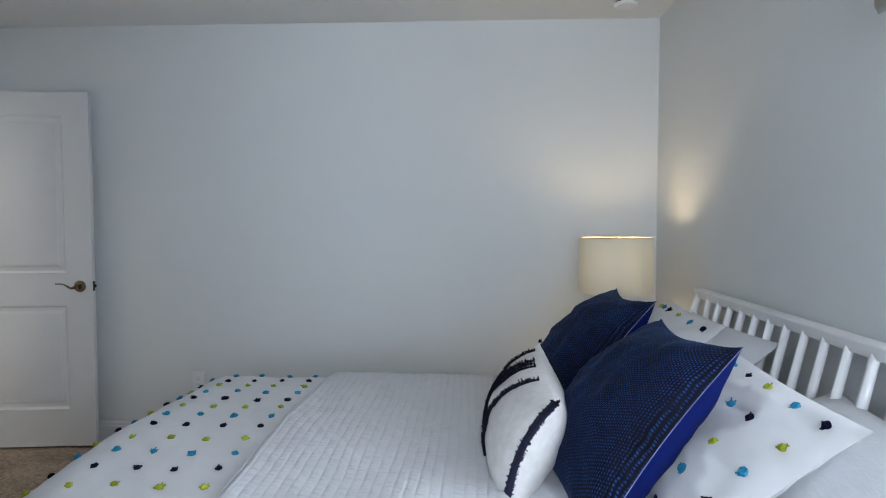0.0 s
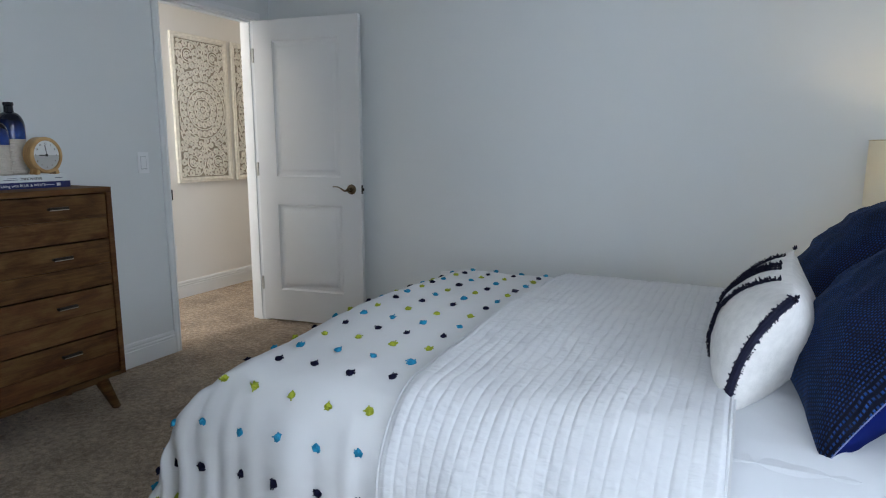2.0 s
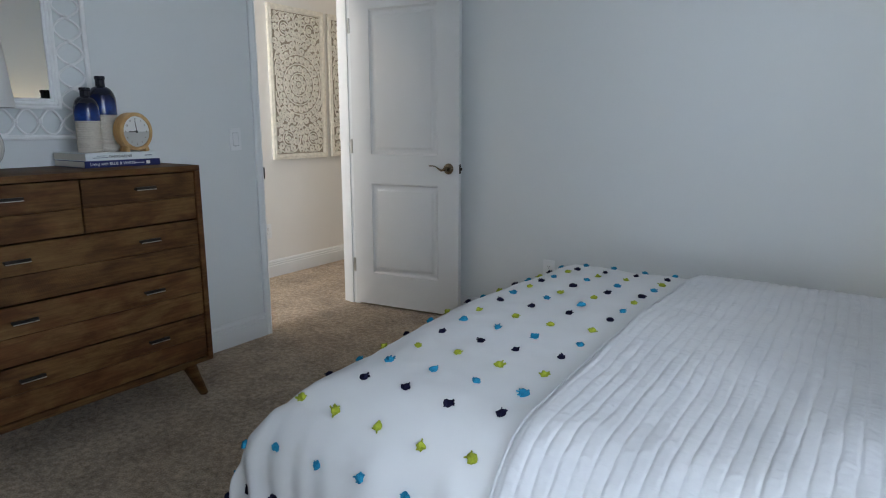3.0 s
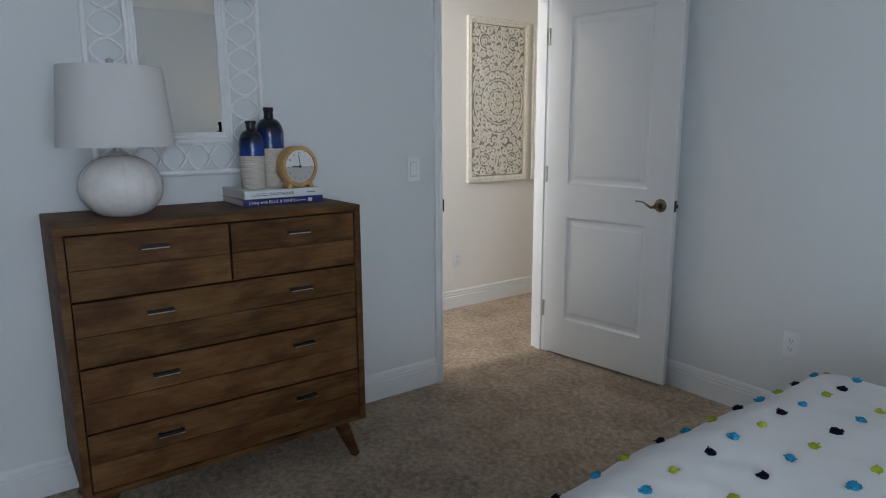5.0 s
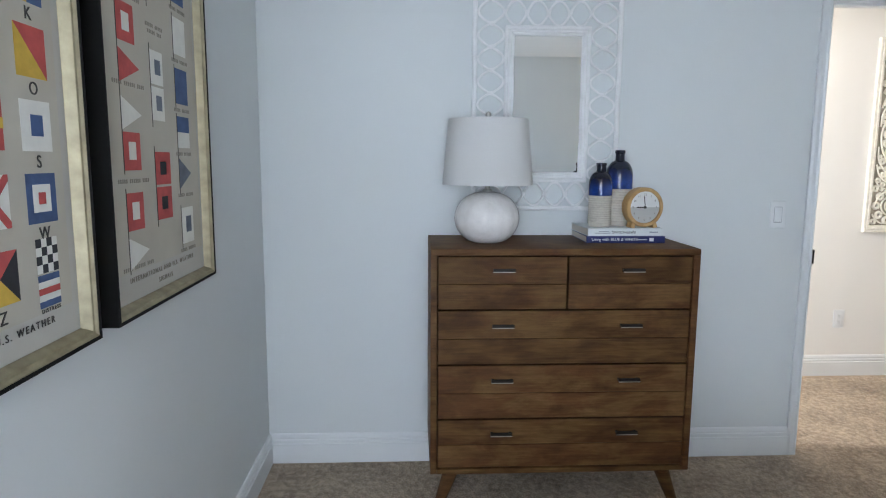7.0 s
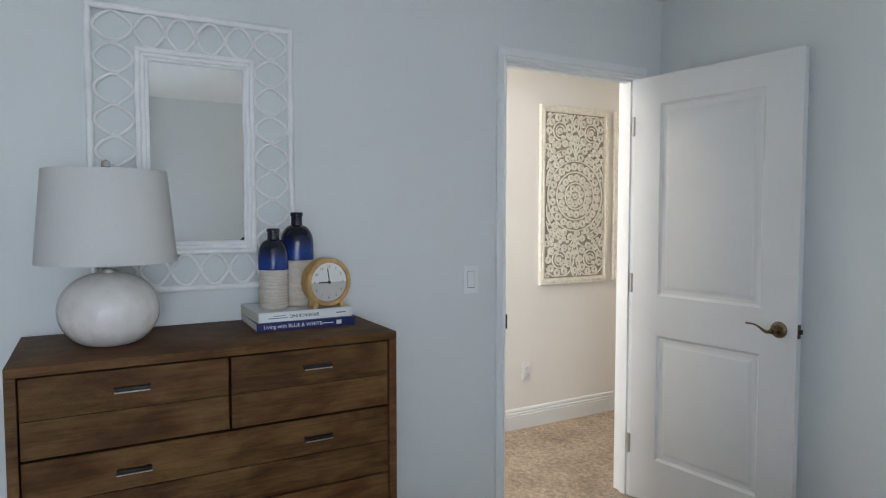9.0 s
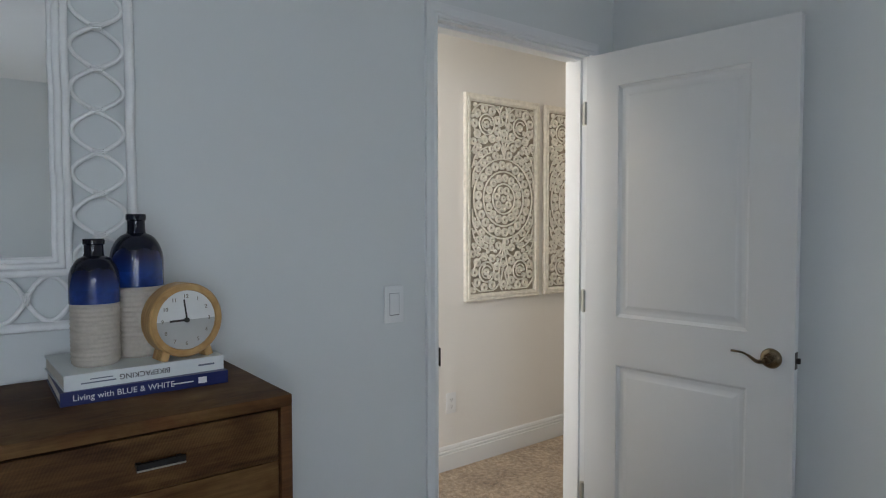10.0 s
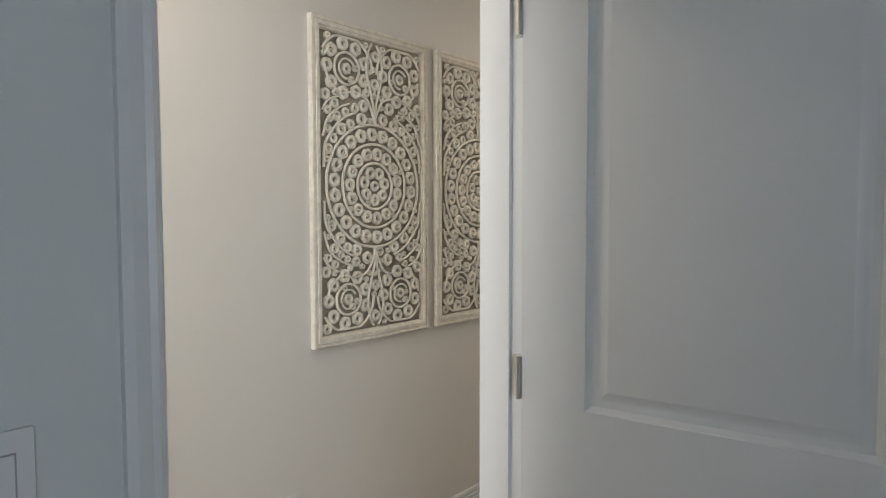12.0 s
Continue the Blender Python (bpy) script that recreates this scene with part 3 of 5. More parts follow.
def door():
    m = pose(-3.03, 3.69, 0.014, 0, 0, 6.87)
    d = new("door_1")
    d.matrix_basis = m
    structure(d, "white two-panel interior door standing open")
    part("leaf", door_leaf_bm(DOOR_W, DOOR_H, DOOR_T, [(0.140, 0.627, 0.218, 0.816), (0.140, 0.627, 1.006, 1.898)]), DOOR_PAINT, d, smooth=25)
    for side in (1, -1):
        turn = pose(0.703, 0 if side == 1 else DOOR_T, 0.928) @ Matrix.Diagonal((1, side, 1, 1))
        h = part("door_handle", lathe([(0, 0.012), (0.018, 0.012), (0.026, 0.010), (0.031, 0.006), (0.0335, 0.0), (0, 0.0)], 40), NICKEL, d, "antique nickel lever handle with round rosette", pose(0.703, 0 if side == 1 else DOOR_T, 0.928, 90 * side))
        part("lever", lever_bm(), NICKEL, h, "", pose(0, 0, 0, -90 * side) @ Matrix.Diagonal((1, side, 1, 1)))
    lt = part("latch_plate", box(0, 0.0015, -0.0125, 0.0125, -0.028, 0.028, 0.0005, 1), BRONZE, d, "dark latch plate", pose(DOOR_W, DOOR_T / 2, 0.928))
    part("latch_bolt", box(0, 0.012, -0.006, 0.006, -0.009, 0.009, 0.002), BRONZE, lt, "", pose(0.0015, 0, 0))
    for z in (0.26, 1.055, 1.809):
        hg = part("hinge", box(0.001, 0.003, -0.0015, 0.030, -0.045, 0.045, 0.0005, 1), STEEL, d, "brushed steel butt hinge", pose(-0.0035, 0, z))
        part("knuckle", tube([(0, 0, -0.045), (0, 0, 0.045)], 0.0055, 12), STEEL, hg, "", pose(-0.003, -0.004, 0))
        part("jamb_leaf", box(-0.004, -0.0025, -0.0025, 0.0, -0.045, 0.045), STEEL, hg)
    for z in (0.274, 1.069, 1.823):
        bm = bmesh.new()
        pts = []
        for cx, cz, a0 in ((-0.006, 0.039, 0), (-0.020, 0.039, 90), (-0.020, -0.039, 180), (-0.006, -0.039, 270)):
            for i in range(5):
                a = radians(a0 + 22.5 * i)
                pts.append((cx + 0.006 * math.cos(a), cz + 0.006 * math.sin(a)))
        fa = [bm.verts.new((WEST + px, DOOR_N - 0.002, z + pz)) for px, pz in pts]
        fb = [bm.verts.new((WEST + px, DOOR_N, z + pz)) for px, pz in pts]
        bm.faces.new(fa)
        for i in range(len(fa)):
            j = (i + 1) % len(fa)
            bm.faces.new((fa[i], fa[j], fb[j], fb[i]))
        hp = structure(obj("hinge_plate", bm, STEEL), "brushed steel hinge plate on the door lining")
        for dz in (-0.026, 0.0, 0.026):
            part("screw", lathe([(0, 0.0012), (0.003, 0.0009), (0.0036, 0), (0, 0)], 12), DARK if dz else CHAMPAGNE, hp, "", pose(WEST - 0.013, DOOR_N - 0.002, z + dz, 90))
    sp = obj("strike_plate", box(WEST - 0.034, WEST + 0.012, DOOR_S, DOOR_S + 0.0025, 0.91, 0.972, 0.0004, 1), BRONZE)
    structure(sp, "dark strike plate on the door lining")


door()


# ---- window beside the bed ----
def window():
    w = new("window_1")
    w.matrix_basis = pose(EAST + 0.15, 0, 0)
    structure(w, "white framed window with raised linen blind")
    f = bmesh.new()
    xa, xb, t = -0.075, -0.02, 0.05
    mid = (WIN_S + WIN_N) / 2
    zc = 1.58
    for y0, y1, z0, z1 in ((WIN_S, WIN_S + t, WIN_B, WIN_T), (WIN_N - t, WIN_N, WIN_B, WIN_T), (WIN_S + t, WIN_N - t, WIN_B, WIN_B + t), (WIN_S + t, WIN_N - t, WIN_T - t, WIN_T), (mid - 0.035, mid + 0.035, WIN_B + t, WIN_T - t), (WIN_S + t, mid - 0.035, zc - 0.02, zc + 0.02), (mid + 0.035, WIN_N - t, zc - 0.02, zc + 0.02)):
        box(xa, xb, y0, y1, z0, z1, bm=f)
    part("window_frame", f, TRIM, w)
    part("window_sill", box(-0.20, -0.075, WIN_S + 0.002, WIN_N - 0.002, WIN_B + 0.001, WIN_B + 0.026, 0.004), TRIM, w)
    for y0, y1 in ((WIN_S + t, mid - 0.035), (mid + 0.035, WIN_N - t)):
        for z0, z1 in ((WIN_B + t, zc - 0.02), (zc + 0.02, WIN_T - t)):
            p = part("pane", box(-0.050, -0.046, y0, y1, z0, z1), GLASS, w)
            p.visible_shadow = False
    for i, (y0, y1) in enumerate(((WIN_S - 0.03, mid - 0.006), (mid + 0.006, WIN_N + 0.068))):
        b = thing("roman_blind", pose(EAST - 0.004, 0, 0), "natural linen roman blind drawn halfway up", "blind", "blinds at the window")
        part("headrail", box(-0.045, 0, y0, y1, WIN_T + 0.005, WIN_T + 0.05, 0.003), BLIND, b)
        bm = bmesh.new()
        prof = [(-0.046, WIN_T + 0.03), (-0.050, 2.18), (-0.046, 2.10), (-0.052, 2.06), (-0.050, 1.96), (-0.056, 1.92)]
        for k in range(4):
            z = 1.92 - k * 0.008
            prof += [(-0.058 - 0.008 * k, z), (-0.068 - 0.008 * k, z - 0.075), (-0.056 - 0.008 * k, z - 0.095)]
        rows = [[bm.verts.new((x, y, z)) for y in (y0, y0 + 0.001 + (y1 - y0) / 2, y1)] for x, z in prof]
        for a, c in zip(rows, rows[1:]):
            for j in range(2):
                bm.faces.new((a[j], a[j + 1], c[j + 1], c[j]))
        p = part("fabric", bm, BLIND, b)
        sol = p.modifiers.new("thickness", "SOLIDIFY")
        sol.thickness = 0.002


window()


def back_window():
    w = new("window_2")
    w.matrix_basis = pose(0, BACK - 0.10, 0)
    structure(w, "white framed window in the back wall")
    t = 0.05
    f = bmesh.new()
    for x0, x1, z0, z1 in ((BACK_W, BACK_W + t, WIN_B, WIN_T), (BACK_E - t, BACK_E, WIN_B, WIN_T), (BACK_W + t, BACK_E - t, WIN_B, WIN_B + t), (BACK_W + t, BACK_E - t, WIN_T - t, WIN_T), (BACK_W + t, BACK_E - t, 1.56, 1.60)):
        box(x0, x1, 0.02, 0.07, z0, z1, bm=f)
    part("window_frame", f, TRIM, w)
    part("window_sill", box(BACK_W + 0.002, BACK_E - 0.002, 0.07, 0.13, WIN_B + 0.001, WIN_B + 0.026, 0.004), TRIM, w)
    for z0, z1 in ((WIN_B + t, 1.56), (1.60, WIN_T - t)):
        p = part("pane", box(BACK_W + t, BACK_E - t, 0.043, 0.047, z0, z1), GLASS, w)
        p.visible_shadow = False


back_window()


# ---- bed ----
BED_TOP = 0.654
FOOT, NEAR, FAR = -1.232, 1.362, 2.985


def fold_over(a, lo, hi, r, flare):
    """Cloth coordinate a to (place, drop) over an edge rounded by r."""
    q = r * math.pi / 2
    for edge, sgn in ((hi, 1), (lo, -1)):
        s = sgn * (a - edge) + r
        if s > 0:
            if s < q:
                return edge - sgn * (r - r * math.sin(s / r)), r * (1 - math.cos(s / r))
            return edge + sgn * flare * (s - q), r + (s - q) * 0.985
    return a, 0.0


def cloth(a, b, lift=0.0, folds=1.0, seed=0.0):
    """Point of a cover that lies on the bed and hangs over foot and sides."""
    x, dx = fold_over(a, FOOT - lift, 9.0, 0.165, 0.20)
    y, dy = fold_over(b, NEAR - lift, FAR + lift, 0.20, 0.12)
    drop = (dx ** 4 + dy ** 4) ** 0.25
    k = min(1.0, drop / 0.26) ** 1.15 * folds
    w = 0.016 * math.sin(11.5 * a + 2.2 * math.sin(4.1 * a + seed)) + 0.011 * math.sin(31 * a + 1.5 * math.sin(9 * a) + seed) + 0.0055 * math.sin(74 * a + 1.8 * math.sin(17 * a) + b * 5)
    v = 0.020 * math.sin(10.5 * b + 1.8 * math.sin(2.7 * b + seed)) + 0.012 * math.sin(25 * b + seed)
    if dy > 0.02:
        y += (w - 0.01) * k * (1 if b > 2.2 else -1)
    if dx > 0.02:
        x -= (v + 0.012) * k
    if dx > 0.05 and dy > 0.05:
        c = min(dx, dy)
        x -= 0.22 * c
        y += (0.16 if b > 2.2 else -0.16) * c
    n = noise.noise(Vector((a * 3.1, b * 3.1, seed)))
    n2 = noise.noise(Vector((a * 9, b * 7, seed + 4)))
    dome = 0.045 * math.cos((b - 2.2) * 1.7)
    return Vector((x, y, BED_TOP + dome + lift - drop + 0.006 * n + 0.003 * n2 + 0.005 * (0.35 - abs(noise.noise(Vector((a * 5.5 + 1.5 * b, b * 3.2 - a, seed + 21))))) + 0.0022 * noise.noise(Vector((a * 24, b * 17, seed + 9)))))


def cloth_bm(a0, a1, b0, b1, na, nb, lift, folds=1.0, seed=0.0, extra=None):
    bm = bmesh.new()
    g = []
    for i in range(na + 1):
        a = a0 + (a1 - a0) * i / na
        row = []
        for j in range(nb + 1):
            b = b0 + (b1 - b0) * j / nb
            p = cloth(a, b, lift, folds, seed)
            if extra:
                e = 0.004
                t1 = cloth(a + e, b, lift, folds, seed) - p
                t2 = cloth(a, b + e, lift, folds, seed) - p
                p = p + t1.cross(t2).normalized() * extra(a, b)
            p.z = max(p.z, 0.03)
            row.append(bm.verts.new(p))
        g.append(row)
    for i in range(na):
        for j in range(nb):
            bm.faces.new((g[i][j], g[i + 1][j], g[i + 1][j + 1], g[i][j + 1]))
    return bm


def bed():
    b = thing("bed", pose(-0.15, 2.2, 0), "white spindle-back bed dressed in white covers", "bed")
    o = Matrix.Translation((0.15, -2.2, 0))

    def p(name, bm, mat, label=""):
        bmesh.ops.transform(bm, matrix=o, verts=bm.verts[:])
        return part(name, bm, mat, b, label)
    p("mattress", box(-1.17, 0.84, 1.49, 2.91, 0.33, 0.645, 0.05, 3), SHEET, "white mattress under the covers")
    p("side_rail", box(-1.15, 0.86, 1.50, 1.53, 0.18, 0.32, 0.005), SPINDLE)
    p("side_rail", box(-1.15, 0.86, 2.87, 2.90, 0.18, 0.32, 0.005), SPINDLE)
    p("foot_rail", box(-1.18, -1.15, 1.50, 2.90, 0.18, 0.32, 0.005), SPINDLE)
    for x in (-1.12, 0.80):
        for y in (1.56, 2.84):
            p("leg", tube([(x, y, 0.0), (x, y, 0.2)], 0.03, 14, taper=lambda s: 0.7 + 0.3 * s), SPINDLE)
    # headboard: raked, so that its top lies nearer the wall
    def rake(z):
        return 0.905 - 0.24 * (1.02 - z)
    rail = box(-0.018, 0.018, 1.33, 3.075, -0.021, 0.019, 0.009, 3)
    bmesh.ops.transform(rail, matrix=Matrix.Translation((0.905, 0, 1.008)) @ Matrix.Rotation(radians(-13), 4, "Y"), verts=rail.verts[:])
    p("top_rail", rail, SPINDLE)
    p("bottom_rail", box(rake(0.52) - 0.012, rake(0.52) + 0.014, 1.27, 3.14, 0.50, 0.54, 0.008), SPINDLE)
    y = 1.405
    while y < 3.0:
        p("spindle", tube([(rake(0.53), y, 0.53), (rake(0.8), y, 0.8), (rake(0.998), y, 0.998)], 0.0150, 12, taper=lambda s: 1.05 - 0.2 * s), SPINDLE)
        y += 0.1085
    for y, d in ((3.045, 1), (1.36, -1)):
        p("post", tube([(rake(0.0) + 0.09, y + 0.17 * d, 0.0), (rake(0.5), y + 0.12 * d, 0.5), (rake(1.005), y, 1.005)], 0.020, 14, taper=lambda s: 1.0 - 0.2 * s), SPINDLE)
    return b


bed()
hang_n, hang_f = NEAR - 0.175 + 0.175 * math.pi / 2, FAR + 0.175 - 0.175 * math.pi / 2


def rumple(a, b):
    """Soft pulled folds of the sheet and the cover, narrower where the cloth is drawn tight."""
    k = abs(noise.noise(Vector((a * 4.2 + b * 2.6, b * 2.3 - a * 1.4, 7.0))))
    q = abs(noise.noise(Vector((a * 9.0 - b * 5.0, b * 6.5 + a * 3.0, 13.0))))
    return 0.030 * max(0.0, 0.16 - k) + 0.016 * max(0.0, 0.14 - q)


tagged(obj("bed_sheet", cloth_bm(-0.55, 0.845, 2.2 - 1.17, 2.2 + 1.17, 110, 190, -0.022, 0.8, 5.0, rumple), SHEET, smooth=60), "white cotton sheet over the mattress", "bed sheet")


def tuft_mesh(name, mat, seed):
    bm = bmesh.new()
    bmesh.ops.create_icosphere(bm, subdivisions=2, radius=1.0)
    rnd = random.Random(seed)
    for v in bm.verts:
        k = 0.72 + 0.5 * rnd.random()
        v.co = Vector((v.co.x * k, v.co.y * k, max(-0.35, v.co.z * (0.62 + 0.4 * rnd.random()))))
    for _ in range(9):
        a, t = rnd.random() * 6.28, rnd.random() * 0.6
        d = Vector((math.cos(a), math.sin(a), t))
        tube([d * 0.5, d * (1.05 + 0.35 * rnd.random()) + Vector((0, 0, -0.1))], 0.16, 4, bm=bm)
    me = bpy.data.meshes.new(name)
    bm.to_mesh(me)
    bm.free()
    me.materials.append(mat)
    return me


TUFTS = {c: [tuft_mesh("tuft", m, 7 * k + i) for i in range(3)] for k, (c, m) in enumerate((("B", YARN_B), ("Y", YARN_Y), ("K", YARN_K)))}


def put_tuft(parent, colour, place, normal, r, rnd):
    t = new("tuft", rnd.choice(TUFTS[colour]))
    q = normal.to_track_quat("Z", "Y").to_matrix().to_4x4()
    s = r * rnd.uniform(0.85, 1.15)
    t.matrix_basis = Matrix.Translation(place) @ q @ Matrix.Rotation(rnd.random() * 6.28, 4, "Z") @ Matrix.Diagonal((s, s, s, 1))
    t.parent = parent


def duvet():
    d = tagged(obj("duvet_cover", cloth_bm(FOOT - 0.60, 0.02, 2.2 - 1.30, 2.2 + 1.30, 150, 240, 0.0, 1.0, 0.0, lambda a, b: 0.45 * rumple(a + 3.0, b)), DUVET_M, smooth=60), "white duvet cover with navy, turquoise and lime tufts", "duvet")
    rnd = random.Random(3)
    for i in range(-5, 5):
        a = -1.051 + 0.1103 * i
        for j in range(-9, 13):
            b = 1.7185 + 0.0989 * j
            if b < 2.2 - 1.27 or b > 2.2 + 1.27 or a > -0.67:
                continue
            a2, b2 = a + rnd.uniform(-0.006, 0.006), b + rnd.uniform(-0.006, 0.006) + 0.006 * (i % 2)
            p = cloth(a2, b2)
            n = (cloth(a2 + 0.004, b2) - p).cross(cloth(a2, b2 + 0.004) - p).normalized()
            put_tuft(d, "YKB"[j % 3], p + n * (0.002 + 0.45 * rumple(a2 + 3.0, b2)), n, 0.0100, rnd)


duvet()


def channel(a, b):
    """Stitched channels across the coverlet, with puckers between the seams."""
    u = (a + 0.67 + 0.014 * math.sin(2.1 * b) + 0.006 * noise.noise(Vector((a * 6, b * 4, 3.0)))) / 0.0270
    f = 1 - (2 * abs(u - math.floor(u) - 0.5)) ** 3.2
    pk = noise.noise(Vector((a * 34 + 26 * b, b * 105, 2.0))) + 0.6 * noise.noise(Vector((a * 16 - 6 * b, b * 21, 5.0)))
    pk2 = noise.noise(Vector((a * 7, b * 5.5, 8.0)))
    edge = max(0.0, min(1.0, (a + 0.660) / 0.018, (0.012 - a) / 0.012))
    # the bunched cover underneath swells towards the foot and the far side
    swell = 0.008 * math.exp(-((a + 0.50) / 0.19) ** 2) * max(0.0, min(1.0, (b - 1.5) / 0.9)) + 0.010 * max(0.0, noise.noise(Vector((a * 4.5 + 1.2 * b, b * 1.6, 17.0))))
    fold = abs(noise.noise(Vector((a * 5.0 + b * 3.2, b * 2.1 - a * 2.0, 11.0))))
    return (0.010 + 0.0022 * f + 0.0020 * pk * f + 0.006 * pk2 + swell + 0.008 * max(0.0, 0.22 - fold)) * edge ** 0.5


coverlet = tagged(obj("coverlet", cloth_bm(-0.660, 0.012, 2.2 - 1.24, 2.2 + 1.24, 340, 600, 0.004, 0.75, 2.0, channel), QUILT_M, smooth=70), "white channel-quilted coverlet laid across the bed", "coverlet")
for a in (-0.661, 0.011):
    part("hem", tube([cloth(a, 2.2 - 1.24 + 2.48 * i / 160, 0.004, 0.75, 2.0) + Vector((0, 0, 0.004)) for i in range(161)], 0.0042, 8), QUILT_M, coverlet, "rolled white hem")


def pillow_half(w, h, t, side, n=36, pinch=0.07, seed=0.0, crease=0.008, power=0.62, taper=0.0, bow=0.0):
    bm = bmesh.new()
    uvl = bm.loops.layers.uv.new("UVMap")
    g = []
    for i in range(n + 1):
        u = -1 + 2 * i / n
        row = []
        for j in range(n + 1):
            v = -1 + 2 * j / n
            x = w / 2 * u * (1 - pinch * (1 - v * v)) * (1 - taper * v)
            y = h / 2 * v * (1 - pinch * (1 - u * u))
            f = max(0.0, (1 - u * u) * (1 - v * v))
            z = side * t / 2 * f ** power
            z += crease * f ** 0.4 * (noise.noise(Vector((u * 2.6, v * 2.6, seed + side))) + 0.40 * noise.noise(Vector((u * 6.5 + v * 3, v * 8, seed + side)))) + bow * (1 - v * v) * u * u
            row.append((bm.verts.new((x, y, z)), (w * u / 2, h * v / 2)))
        g.append(row)
    for i in range(n):
        for j in range(n):
            c = [g[i][j], g[i + 1][j], g[i + 1][j + 1], g[i][j + 1]]
            f = bm.faces.new([k[0] for k in c])
            for lp, k in zip(f.loops, c):
                lp[uvl].uv = k[1]
    return bm


def half_point(w, h, t, u, v, pinch=0.07, seed=0.0, crease=0.008, power=0.62, bow=0.0):
    f = max(0.0, (1 - u * u) * (1 - v * v))
    return Vector((w / 2 * u * (1 - pinch * (1 - v * v)), h / 2 * v * (1 - pinch * (1 - u * u)), t / 2 * f ** power + crease * f ** 0.4 * (noise.noise(Vector((u * 2.6, v * 2.6, seed + 1))) + 0.40 * noise.noise(Vector((u * 6.5 + v * 3, v * 8, seed + 1)))) + bow * (1 - v * v) * u * u))


def rim(w, h, pinch, taper=0.0, n=24):
    pts = []
    for k in range(4):
        for i in range(n):
            s = -1 + 2 * i / n
            u, v = ((s, -1), (1, s), (-s, 1), (-1, -s))[k]
            pts.append((w / 2 * u * (1 - pinch * (1 - v * v)) * (1 - taper * v), h / 2 * v * (1 - pinch * (1 - u * u)), 0))
    return pts


def lean(cx, cy, cz, ax, yaw, roll=0.0):
    """Pose of a cushion: its face looks to the bed's foot, tipped back by ax degrees from upright, turned by yaw, rolled in its plane."""
    return Matrix.Translation((cx, cy, cz)) @ Matrix.Rotation(radians(yaw), 4, "Z") @ Matrix.Rotation(radians(-90), 4, "Z") @ Matrix.Rotation(radians(90 - ax), 4, "X") @ Matrix.Rotation(radians(roll), 4, "Z")


def cushion(name, m, w, h, t, front, back, label, seam=None, seed=0.0, pinch=0.07, crease=0.008, power=0.62, taper=0.0, bow=0.0):
    c = thing(name, m, label, "pillow", "pillows on the bed")
    part("front", pillow_half(w, h, t, 1, seed=seed, pinch=pinch, crease=crease, power=power, taper=taper, bow=bow), front, c, smooth=80)
    part("back", pillow_half(w, h, t, -1, seed=seed, pinch=pinch, crease=crease, power=power, taper=taper, bow=bow), back, c, smooth=80)
    if seam:
        part("piping", tube(rim(w, h, pinch, taper), 0.0013, 6, closed=True), seam, c)
    return c


def blue_cushion(m, seed):
    c = cushion("throw_pillow", m, 0.555, 0.56, 0.25, WEAVE, ROYAL, "navy woven throw pillow with royal blue back", SEAM, seed, 0.13, 0.016, 0.5, 0.20)
    return c


SEAM = simple("pale_stitching", (0.15, 0.18, 0.32), 0.9, relief=0)
rnd = random.Random(9)
# plain pillows against the headboard
cushion("bed_pillow", lean(0.70, 2.62, 0.795, 50, 3), 0.70, 0.44, 0.17, SHEET, SHEET, "plain white bed pillow leaning on the headboard", None, 3.0, 0.05, 0.014)
cushion("bed_pillow", lean(0.69, 1.70, 0.745, 60, -4), 0.70, 0.46, 0.17, QUILT_M, QUILT_M, "white quilted pillow leaning on the headboard", None, 6.0, 0.05, 0.014)


def sham(m, seed):
    c = cushion("pillow_sham", m, 0.66, 0.48, 0.16, DUVET_M, DUVET_M, "white pillow sham with coloured tufts", None, seed, 0.05, 0.024)
    for i in range(-2, 4):
        for j in range(-2, 3):
            u, v = (i - 0.5) * 0.33, j * 0.40
            if abs(u) < 0.95 and abs(v) < 0.95:
                put_tuft(c, "BYK"[(j + i * 2) % 3], half_point(0.66, 0.48, 0.16, u, v, 0.05, seed, 0.024), Vector((0, 0, 1)), 0.0105, rnd)


sham(lean(0.50, 1.84, 0.785, 52, 4, -4), 11.0)
sham(lean(0.545, 2.58, 0.83, 46, -3), 14.0)
blue_cushion(lean(0.318, 2.56, 0.848, 42, 3, 1), 21.0)
blue_cushion(lean(0.312, 1.90, 0.832, 43, 6, 1), 25.0)


